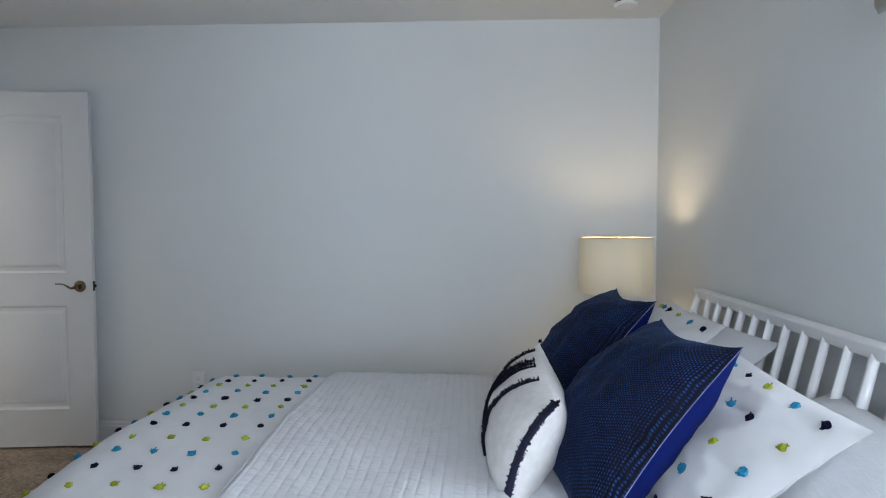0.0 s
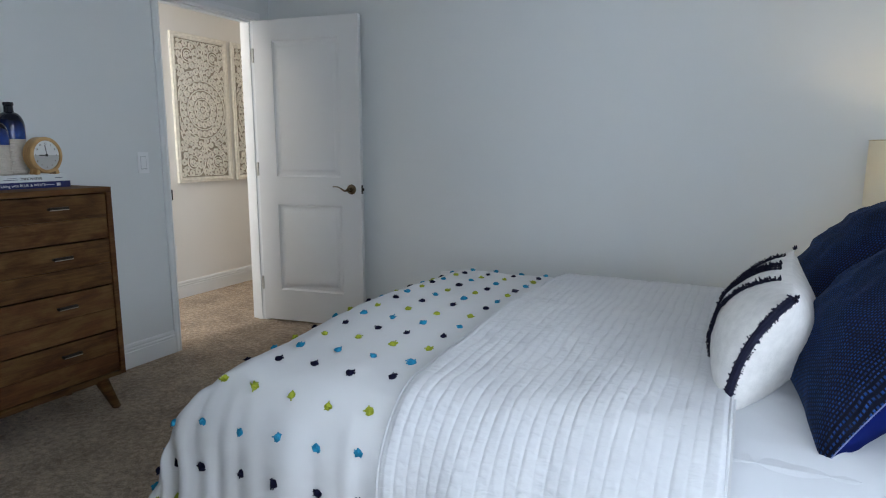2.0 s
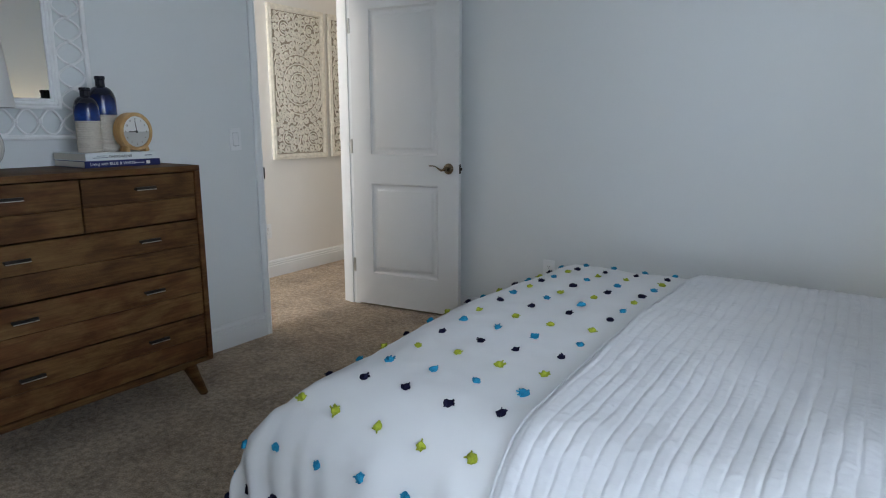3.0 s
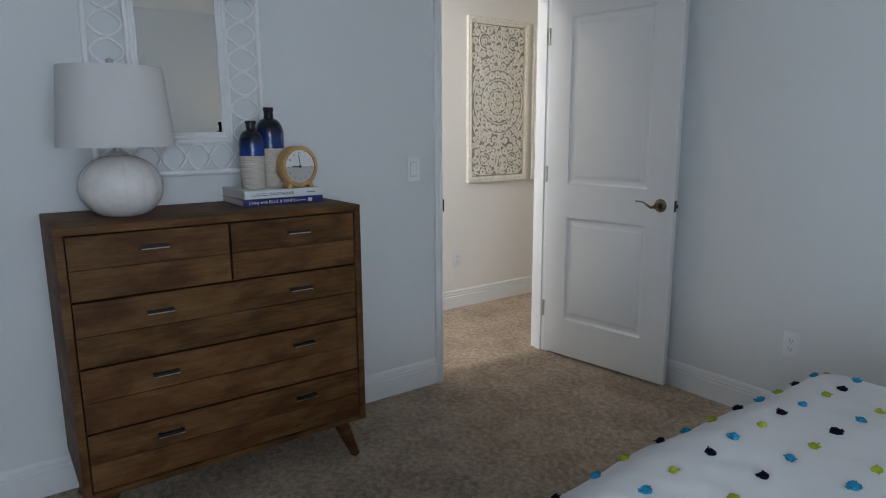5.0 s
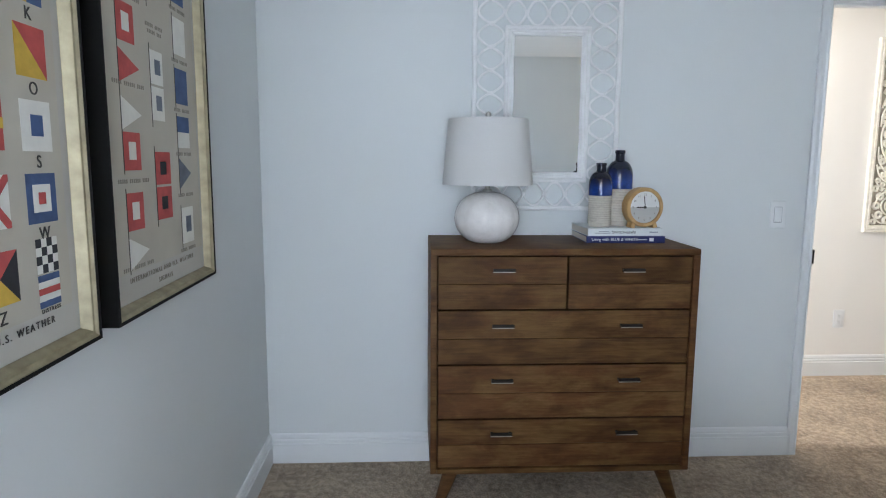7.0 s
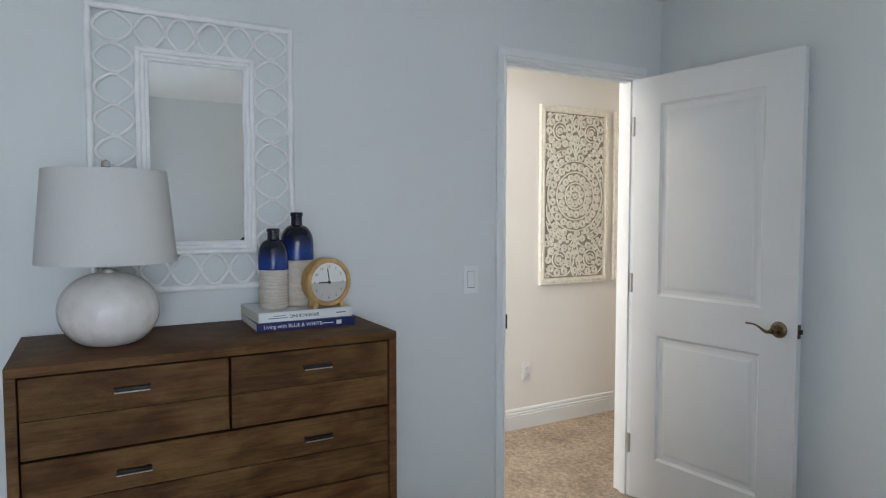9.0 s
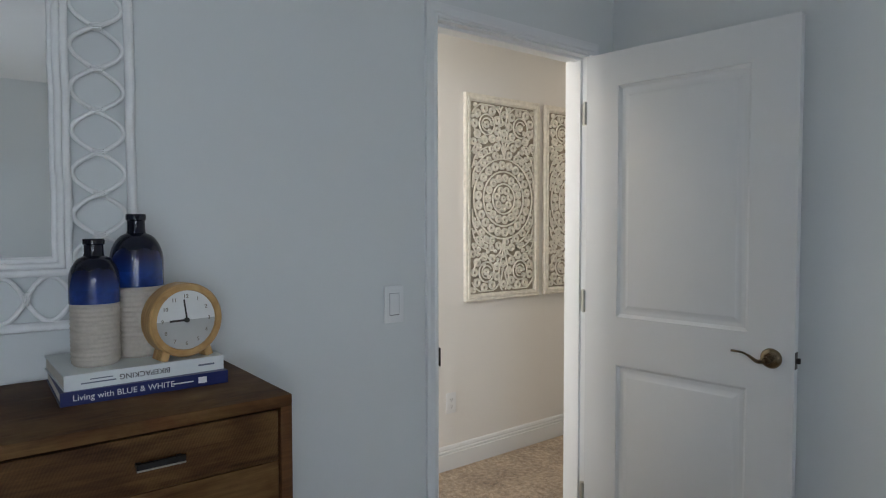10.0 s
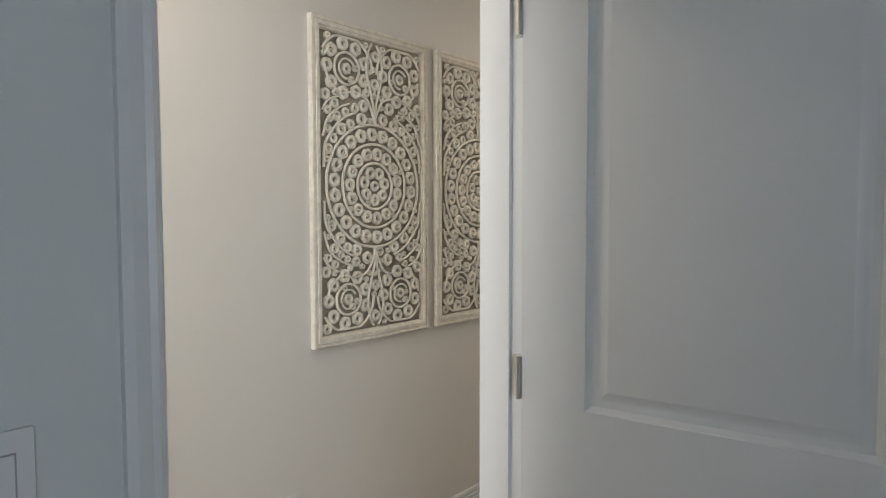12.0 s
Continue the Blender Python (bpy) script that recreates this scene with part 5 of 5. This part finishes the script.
def flag(parent, u, v, w, h, kind):
    """A signal flag printed on the sheet, its lower left corner at u, v."""
    z0, z1, z2 = FACE, FACE + 0.0004, FACE + 0.0008
    z3 = FACE + 0.0012

    def rect(a, b, c, d, mat, top):
        part("flag_field", flat(u + a * w, u + b * w, v + c * h, v + d * h, z0, (z1, z2, z3)[top]), mat, parent, smooth=0)

    def tri(pts, mat, top=0):
        part("flag_field", poly([(u + a * w, v + b * h) for a, b in pts], z0, (z1, z2, z3)[top]), mat, parent, smooth=0)
    if kind == "K":
        rect(0, 0.5, 0, 1, F_YELLOW, 0), rect(0.5, 1, 0, 1, F_BLUE, 0)
    elif kind == "O":
        tri([(0, 0), (1, 0), (0, 1)], F_YELLOW), tri([(1, 0), (1, 1), (0, 1)], F_RED)
    elif kind == "S":
        rect(0, 1, 0, 1, F_WHITE, 0), rect(0.32, 0.72, 0.30, 0.72, F_BLUE, 1)
    elif kind == "W":
        rect(0, 1, 0, 1, F_BLUE, 0), rect(0.2, 0.8, 0.22, 0.78, F_WHITE, 1), rect(0.38, 0.62, 0.38, 0.62, F_RED, 2)
    elif kind == "V":
        rect(0, 1, 0, 1, F_WHITE, 0)
        tri([(0, 0), (0.12, 0), (1, 0.88), (1, 1), (0.88, 1), (0, 0.12)], F_RED, 1), tri([(0, 1), (0, 0.88), (0.88, 0), (1, 0), (1, 0.12), (0.12, 1)], F_RED, 2)
    elif kind == "Z":
        tri([(0, 0), (1, 0), (0.5, 0.5)], F_YELLOW), tri([(1, 0), (1, 1), (0.5, 0.5)], F_BLACK), tri([(1, 1), (0, 1), (0.5, 0.5)], F_RED), tri([(0, 1), (0, 0), (0.5, 0.5)], F_BLUE)
    elif kind == "R":
        rect(0, 1, 0, 1, F_RED, 0), rect(0.4, 0.6, 0, 1, F_YELLOW, 1), rect(0, 1, 0.4, 0.6, F_YELLOW, 2)
    elif kind == "N":
        for i in range(4):
            for j in range(4):
                rect(i / 4, (i + 1) / 4, j / 4, (j + 1) / 4, F_BLACK if (i + j) % 2 else F_WHITE, 0)
    elif kind == "C":
        for j, mt in enumerate((F_BLUE, F_WHITE, F_RED, F_WHITE, F_BLUE)):
            rect(0, 1, j / 5, (j + 1) / 5, mt, 0)
    elif kind == "red":
        rect(0, 1, 0, 1, F_RED, 0), rect(0.3, 0.72, 0.28, 0.75, F_WHITE, 1)
    elif kind == "redblack":
        rect(0, 1, 0, 1, F_RED, 0), rect(0.3, 0.7, 0.3, 0.7, F_BLACK, 1)
    elif kind == "pale":
        rect(0, 1, 0, 1, F_WHITE, 0), rect(0.35, 0.8, 0.3, 0.75, F_GREY, 1)
    elif kind == "white":
        rect(0, 1, 0, 1, F_WHITE, 0)
    elif kind == "blue":
        rect(0, 1, 0, 1, F_BLUE, 0)
    elif kind == "half":
        rect(0, 1, 0.5, 1, F_BLUE, 0), rect(0, 1, 0, 0.5, F_WHITE, 0)
    elif kind == "redtri":
        tri([(0, 0), (1, 0.5), (0, 1)], F_RED)
    elif kind == "whitetri":
        tri([(0, 0), (1, 0.5), (0, 1)], F_WHITE)
    elif kind == "greytri":
        tri([(0, 0), (1, 0.5), (0, 1)], F_GREY)


def framed_print(x_right, label):
    """x_right: the frame's right edge as seen from the room. Local u to the viewer's right, v up, w out of the wall."""
    W2, H2 = 0.3185, 0.49
    xc = x_right + W2
    m = Matrix(((-1, 0, 0, xc), (0, 0, 1, SOUTH + 0.002), (0, 1, 0, 1.016 + H2), (0, 0, 0, 1)))
    f = thing("framed_print", m, label, "picture", "framed prints on the wall")

    def frame_ring(name, rings, mat):
        bm = bmesh.new()
        prev = None
        for o, w in rings:
            cur = [bm.verts.new((su * (W2 - o), sv * (H2 - o), w)) for su, sv in ((-1, -1), (1, -1), (1, 1), (-1, 1))]
            if prev:
                bridge(bm, prev, cur)
            prev = cur
        return part(name, bm, mat, f, smooth=20)
    frame_ring("outer_frame", [(0.012, 0), (0.0, 0), (0.0, 0.046), (0.002, 0.048), (0.006, 0.048), (0.008, 0.045)], CHEST_BLACK)
    frame_ring("inner_frame", [(0.0075, 0.0455), (0.010, 0.046), (0.014, 0.041), (0.019, 0.040), (0.024, 0.030), (0.027, 0.0205)], CHAMPAGNE)
    part("mount", flat(-W2 + 0.012, W2 - 0.012, -H2 + 0.012, H2 - 0.012, 0.004, 0.019), MATBOARD, f)
    part("backing_board", flat(-W2 + 0.012, W2 - 0.012, -H2 + 0.012, H2 - 0.012, 0.0, 0.004), CHEST_BLACK, f)
    return f, W2, H2


def letter(f, s, size, u, v, mat=INK):
    return writing(s, size, mat, f, pose(u, v, FACE + 0.0008), spread=1.45 if len(s) > 5 else 1.0)


def prints():
    f, W2, H2 = framed_print(-1.505, "framed print of letter signal flags, black and gold frame")
    part("sheet", flat(-W2 + 0.048, W2 - 0.048, -0.408, H2 - 0.05, 0.0192, FACE), PAPER, f, "aged taupe print sheet")
    letter(f, "INTERNATIONAL AND U.S. WEATHER", 0.0178, 0, -0.424)
    letter(f, "SIGNALS", 0.0178, 0, -0.448)
    cols = [0.159, 0.029, -0.101, -0.231]
    names = [["W", "V", "K", "R"], ["S", "R", "O", "W"], ["O", "C", "S", "K"], ["K", "blue", "V", "S"], ["R", "W", "C", "O"], ["S", "K", "R", "V"]]
    for r, kinds in enumerate(names):
        v = -0.255 + 0.1195 * r
        for u, kd in zip(cols, kinds):
            flag(f, u, v, 0.085, 0.083, kd)
            if kd in "KOSWV":
                letter(f, kd, 0.030, u + 0.042, v - 0.018)
    flag(f, 0.172, -0.340, 0.063, 0.059, "N")
    flag(f, 0.172, -0.399, 0.063, 0.056, "C")
    letter(f, "DISTRESS", 0.010, 0.203, -0.4045)
    flag(f, 0.029, -0.372, 0.092, 0.083, "Z")
    letter(f, "Z", 0.030, 0.075, -0.392)
    flag(f, -0.101, -0.372, 0.085, 0.083, "O")
    flag(f, -0.231, -0.372, 0.085, 0.083, "S")

    f, W2, H2 = framed_print(-2.215, "framed print of weather warning flags, black and gold frame")
    part("sheet", flat(-W2 + 0.042, W2 - 0.042, -0.398, H2 - 0.05, 0.0192, FACE), PAPER, f, "aged taupe print sheet")
    letter(f, "INTERNATIONAL AND U.S. WEATHER", 0.0170, 0, -0.416, INK_FAINT)
    letter(f, "SIGNALS", 0.0170, 0, -0.441, INK_FAINT)

    def pole(u, v0, v1):
        part("flag_pole", flat(u - 0.003, u, v0, v1, FACE, FACE + 0.0006), INK, f)

    def caption(u, v, wd):
        n = max(3, int(wd / 0.0095))
        for i in range(n):
            if i % 7 != 5:
                part("caption_mark", flat(u + i * 0.0095, u + i * 0.0095 + 0.006, v, v + 0.009, FACE, FACE + 0.0004), INK_FAINT, f)
    cu = -0.193
    for top, kinds in ((0.190, ("red", "redtri")), (0.000, ("whitetri", "red")), (-0.222, ("red", "whitetri"))):
        pole(cu, top - 0.180, top + 0.010)
        for i, kd in enumerate(kinds):
            tri = kd.endswith("tri")
            flag(f, cu, top - 0.084 - 0.088 * i, 0.103 if tri else 0.086, 0.073 if tri else 0.084, kd)
    pole(cu, 0.23, 0.43)
    flag(f, cu, 0.33, 0.086, 0.084, "red")
    for v in (0.203, -0.002 + 0.014, -0.200, -0.408 + 0.014):
        caption(cu - 0.035, v, 0.170)
    cm = -0.027
    caption(cm - 0.015, 0.165, 0.11)
    caption(cm - 0.005, 0.150, 0.09)
    for top, kd, w in ((0.115, "pale", 0.076), (-0.127, "redblack", 0.095)):
        pole(cm, top - 0.185, top + 0.012)
        flag(f, cm, top - 0.082, w, 0.080, kd), flag(f, cm, top - 0.168, w, 0.080, kd)
    pole(cm, 0.21, 0.40)
    flag(f, cm, 0.30, 0.095, 0.085, "redblack")
    cr = 0.130
    for v, kd, h in ((0.128, "white", 0.095), (0.000, "blue", 0.092), (-0.116, "half", 0.083), (-0.226, "greytri", 0.083), (-0.375, "pale", 0.098), (0.26, "blue", 0.095)):
        pole(cr, v - 0.015, v + h + 0.008)
        flag(f, cr, v, 0.088, h, kd)
        caption(cr - 0.015, v - 0.021, 0.115)


prints()


# ---- carved panels in the hallway ----
def rosette(bm, u, v, r, rot):
    n = 20

    def turned(profile):
        rings = []
        for k, z in profile:
            if k == 0:
                rings.append([bm.verts.new((u, v, z))])
                continue
            row = []
            for i in range(n):
                a = 2 * math.pi * i / n + rot
                s = r * k * (1 + (0.05 if k > 0.8 else 0) * math.cos(6 * (a - rot)))
                row.append(bm.verts.new((u + s * math.cos(a), v + s * math.sin(a), z)))
            rings.append(row)
        for a, b in zip(rings, rings[1:]):
            for i in range(n):
                j = (i + 1) % n
                if len(b) == 1:
                    bm.faces.new((a[i], a[j], b[0]))
                else:
                    bm.faces.new((a[i], a[j], b[j], b[i]))
    # a flat flower with a scalloped rim and a pierced eye
    turned([(1.0, -0.006), (0.97, 0.0040), (0.86, 0.0070), (0.60, 0.0080), (0.44, 0.0064), (0.36, 0.0010), (0.33, -0.006)])


def ribbon(bm, pts, w, h0=0.0, h1=0.009):
    """A carved rib with a rounded top along points (u, v)."""
    rows = []
    for i, p in enumerate(pts):
        a, b = Vector(pts[max(0, i - 1)]), Vector(pts[min(len(pts) - 1, i + 1)])
        d = (b - a).normalized()
        s = Vector((-d.y, d.x))
        c = Vector(p)
        rows.append([bm.verts.new((*(c + s * (k * w / 2)), z)) for k, z in ((-1, h0), (-0.8, h1 * 0.8), (0, h1), (0.8, h1 * 0.8), (1, h0))])
    for a, b in zip(rows, rows[1:]):
        for j in range(4):
            bm.faces.new((a[j], a[j + 1], b[j + 1], b[j]))


def carving_bm():
    bm = bmesh.new()
    rnd = random.Random(12)
    placed = []
    ribs = []

    def ros(u, v, r):
        rosette(bm, u, v, r, rnd.random())
        placed.append((u, v, r))

    def arc(cu, cv, r, a0, a1, w=0.009, n=40):
        pts = [(cu + r * math.cos(a0 + (a1 - a0) * i / n), cv + r * math.sin(a0 + (a1 - a0) * i / n)) for i in range(n + 1)]
        ribbon(bm, pts, w)
        ribs.extend(pts)
    for r, n in ((0.088, 0), (0.160, 0), (0.234, 0)):
        arc(0, 0, r, 0, 2 * math.pi, 0.010, 72)
    ros(0, 0, 0.020)
    for cnt, rr, sz in ((7, 0.0535, 0.0240), (15, 0.123, 0.0250), (22, 0.197, 0.0265)):
        for i in range(cnt):
            a = 2 * math.pi * i / cnt + 0.2
            ros(rr * math.cos(a), rr * math.sin(a), sz)
    for sx in (-1, 1):
        for sy in (-1, 1):
            cu, cv = 0.135 * sx, 0.425 * sy
            arc(cu, cv, 0.058, 0, 2 * math.pi, 0.009, 36)
            arc(cu, cv, 0.036, 0.5, 4.8, 0.007, 20)
            ros(cu, cv, 0.021)
            # vines from the middle of the edge round the corner medallion to the side
            for k, (off, span) in enumerate(((0.118, 2.7), (0.104, 2.4))):
                pts = []
                for i in range(31):
                    a = math.pi * 0.5 - span * i / 30
                    pts.append((cu - sx * off * math.sin(a) * 1.05, cv + sy * off * math.cos(a) * 1.02))
                if k == 0:
                    pts = [(max(-0.25, min(0.25, p[0])), max(-0.535, min(0.535, p[1]))) for p in pts]
                    ribbon(bm, pts, 0.009)
                    ribs.extend(pts)
            for i in range(9):
                a = 2 * math.pi * i / 9 + 0.35
                u, v = cu + 0.090 * math.cos(a), cv + 0.090 * math.sin(a)
                if abs(u) < 0.238 and abs(v) < 0.53:
                    ros(u, v, 0.0255)
    # stems that rise from the ring and fork round the corner medallions, and along the sides
    def stem(pts, w=0.009):
        out = []
        for k in range(len(pts) - 1):
            p0, p1, p2, p3 = (Vector(pts[max(0, k - 1)]), Vector(pts[k]), Vector(pts[k + 1]), Vector(pts[min(len(pts) - 1, k + 2)]))
            for i in range(8):
                s = i / 8
                q = 0.5 * (2 * p1 + (p2 - p0) * s + (2 * p0 - 5 * p1 + 4 * p2 - p3) * s * s + (3 * p1 - p0 - 3 * p2 + p3) * s ** 3)
                out.append((q.x, q.y))
        ribbon(bm, out, w)
        ribs.extend(out)
    for sy in (-1, 1):
        for sx in (-1, 1):
            stem([(0.003 * sx, 0.236 * sy), (0.006 * sx, 0.300 * sy), (0.026 * sx, 0.375 * sy), (0.040 * sx, 0.440 * sy), (0.030 * sx, 0.505 * sy), (0.010 * sx, 0.540 * sy)])
            stem([(0.004 * sx, 0.260 * sy), (0.040 * sx, 0.325 * sy), (0.105 * sx, 0.345 * sy), (0.165 * sx, 0.335 * sy), (0.215 * sx, 0.370 * sy), (0.240 * sx, 0.430 * sy)])
            stem([(0.245 * sx, 0.060 * sy), (0.238 * sx, 0.140 * sy), (0.200 * sx, 0.200 * sy), (0.150 * sx, 0.245 * sy), (0.090 * sx, 0.270 * sy)])
            stem([(0.247 * sx, 0.170 * sy), (0.225 * sx, 0.235 * sy), (0.180 * sx, 0.275 * sy), (0.120 * sx, 0.300 * sy)], 0.008)
            stem([(0.250 * sx, 0.260 * sy), (0.222 * sx, 0.300 * sy), (0.172 * sx, 0.322 * sy)], 0.008)
    # fill the gaps that are left
    for r in (0.0240, 0.0220, 0.0195, 0.0165, 0.0135, 0.0110):
        for _ in range(1800):
            u, v = rnd.uniform(-0.24, 0.24), rnd.uniform(-0.53, 0.53)
            if all((u - a) ** 2 + (v - b) ** 2 > (r + c + 0.0006) ** 2 for a, b, c in placed) and all((u - a) ** 2 + (v - b) ** 2 > (r * 0.95) ** 2 for a, b in ribs):
                ros(u, v, r)
    # leaves that tie the pieces together
    for i, a in enumerate(placed):
        for b in placed[i + 1:]:
            d = math.hypot(a[0] - b[0], a[1] - b[1])
            if a[2] + b[2] - 0.004 < d < a[2] + b[2] + 0.007 and rnd.random() < 0.6:
                bend = rnd.uniform(-0.006, 0.006)
                sx, sy = -(b[1] - a[1]) / d, (b[0] - a[0]) / d
                ribbon(bm, [(a[0] + (b[0] - a[0]) * k / 5 + sx * bend * math.sin(k * 0.63), a[1] + (b[1] - a[1]) * k / 5 + sy * bend * math.sin(k * 0.63)) for k in range(6)], 0.0085, -0.002, 0.0052)
    return bm


def carved_panel():
    W2, H2 = 0.2975, 0.590
    m = Matrix(((0, 0, 1, HALL_W + 0.001), (1, 0, 0, 4.2525), (0, 1, 0, 0.935 + H2), (0, 0, 0, 1)))
    p = thing("carved_wall_panel", m, "whitewashed carved wooden panel with rosettes and scrolls", "wall panel", "carved panels in the hallway")
    bm = bmesh.new()
    prev = None
    for o, w in ((0.0, 0.0), (0.0, 0.018), (0.003, 0.022), (0.013, 0.022), (0.015, 0.0185), (0.018, 0.0185), (0.020, 0.024), (0.031, 0.024), (0.034, 0.019), (0.038, 0.018), (0.042, 0.012), (0.042, 0.001)):
        cur = [bm.verts.new((su * (W2 - o), sv * (H2 - o), w)) for su, sv in ((-1, -1), (1, -1), (1, 1), (-1, 1))]
        if prev:
            bridge(bm, prev, cur)
        prev = cur
    part("frame", bm, CARVED, p, smooth=20)
    # added sheet over the wall, tinted as the shade seen through the piercings
    part("backing", box(-W2 + 0.04, W2 - 0.04, -H2 + 0.04, H2 - 0.04, 0.0005, 0.003), GAP_SHADE, p)
    part("carving", carving_bm(), CARVED, p, "pierced floral fretwork", pose(0, 0, 0.0125) @ Matrix.Diagonal((1, 1, 0.95, 1)), smooth=40)
    copy_thing(p, Matrix.Translation((0, 0.645, 0)) @ m)


carved_panel()


# ---- switches, sockets and ceiling fittings ----
# grey for the shaded outline round the switch rocker
ROCKER_SHADE = simple("rocker_shade_grey", (0.42, 0.43, 0.44), 0.6, relief=0)


def switch_plate(name, m, label, category, rocker):
    s = thing(name, m, label, category)
    part("plate", box(-0.036, 0.036, -0.0585, 0.0585, 0, 0.006, 0.0035), PLASTIC, s)
    if rocker:
        # shade round the rocker drawn as a thin grey box, not sunk in
        part("rocker_shade", box(-0.0185, 0.0185, -0.035, 0.035, 0.005, 0.0062), ROCKER_SHADE, s)
        part("rocker", box(-0.0165, 0.0165, -0.033, 0.033, 0.005, 0.008, 0.0012), PLASTIC, s)
        part("lower_gap", box(-0.0165, 0.0165, -0.0352, -0.0335, 0.0062, 0.0064), DARK, s)
    else:
        for v in (0.0195, -0.0195):
            r = part("receptacle", box(-0.017, 0.017, v - 0.0145, v + 0.0145, 0.005, 0.0075, 0.003), PLASTIC, s)
            for u in (-0.0065, 0.0065):
                part("slot", box(u - 0.0011, u + 0.0011, v - 0.001, v + 0.007, 0.0075, 0.0078), DARK, r)
            part("ground_hole", lathe([(0, 0.0003), (0.0024, 0.0003), (0.0024, 0), (0, 0)], 12), DARK, r, "", pose(0, v - 0.0075, 0.0075))
    return s


EAST_FACE = Matrix(((0, 0, 1, 0), (1, 0, 0, 0), (0, 1, 0, 0), (0, 0, 0, 1)))
SOUTH_FACE = Matrix(((1, 0, 0, 0), (0, 0, -1, 0), (0, 1, 0, 0), (0, 0, 0, 1)))
switch_plate("light_switch", Matrix.Translation((WEST + 0.0005, 2.765, 1.132)) @ EAST_FACE, "white rocker light switch beside the doorway", "light switch", True)
switch_plate("wall_outlet", Matrix.Translation((-1.685, NORTH - 0.0005, 0.378)) @ SOUTH_FACE, "white double wall outlet above the baseboard", "wall outlet", False)
switch_plate("wall_outlet", Matrix.Translation((HALL_W + 0.0005, 3.862, 0.375)) @ EAST_FACE, "white double wall outlet in the hallway", "wall outlet", False)


def smoke_detector():
    s = thing("smoke_detector", pose(0.69, 3.57, CEIL, 180), "round white smoke detector on the ceiling", "smoke detector")
    part("base", lathe([(0, 0), (0.062, 0), (0.062, 0.010), (0, 0.010)], 48), PLASTIC, s)
    part("vent_ring", lathe([(0.054, 0.010), (0.054, 0.017), (0, 0.017)], 48), DARK, s, "dark vent gap")
    part("cover", lathe([(0, 0.017), (0.060, 0.017), (0.060, 0.022), (0.052, 0.032), (0.03, 0.036), (0, 0.036)], 48), PLASTIC, s)


smoke_detector()


def ceiling_vent():
    v = thing("ceiling_vent", pose(-2.665, 3.335, CEIL, 180), "white slatted air vent in the bedroom ceiling", "vent")
    f = bmesh.new()
    for x0, x1, y0, y1 in ((-0.16, 0.16, -0.085, -0.06), (-0.16, 0.16, 0.06, 0.085), (-0.16, -0.135, -0.06, 0.06), (0.135, 0.16, -0.06, 0.06)):
        box(x0, x1, y0, y1, 0, 0.007, 0.002, 1, bm=f)
    part("frame", f, PLASTIC, v)
    part("backing", box(-0.135, 0.135, -0.06, 0.06, 0.0, 0.001), DARK, v, "dark duct opening")
    for k in range(6):
        part("slat", box(-0.135, 0.135, -0.0085, 0.0085, -0.0006, 0.0006), PLASTIC, v, "", pose(0, -0.05 + 0.02 * k, 0.006, 32))


ceiling_vent()


def downlight(y):
    d = thing("recessed_downlight", pose(-3.62, y, CEIL, 180), "round white recessed downlight in the hallway ceiling", "downlight", "hallway downlights")
    part("ring", lathe([(0.10, 0.0), (0.10, 0.004), (0.082, 0.008), (0.082, 0.0)], 48), PLASTIC, d)
    part("lens", lathe([(0.080, 0.0015), (0, 0.0015)], 48), LENS, d, "frosted lens")


LENS, lnt, lb = base("lit_frosted_lens", 0.5)
lb.inputs["Emission Color"].default_value, lb.inputs["Emission Strength"].default_value = (1.0, 0.87, 0.70, 1), 4.0
downlight(3.15)
# fitting for the added, unseen far lamp
downlight(5.5)
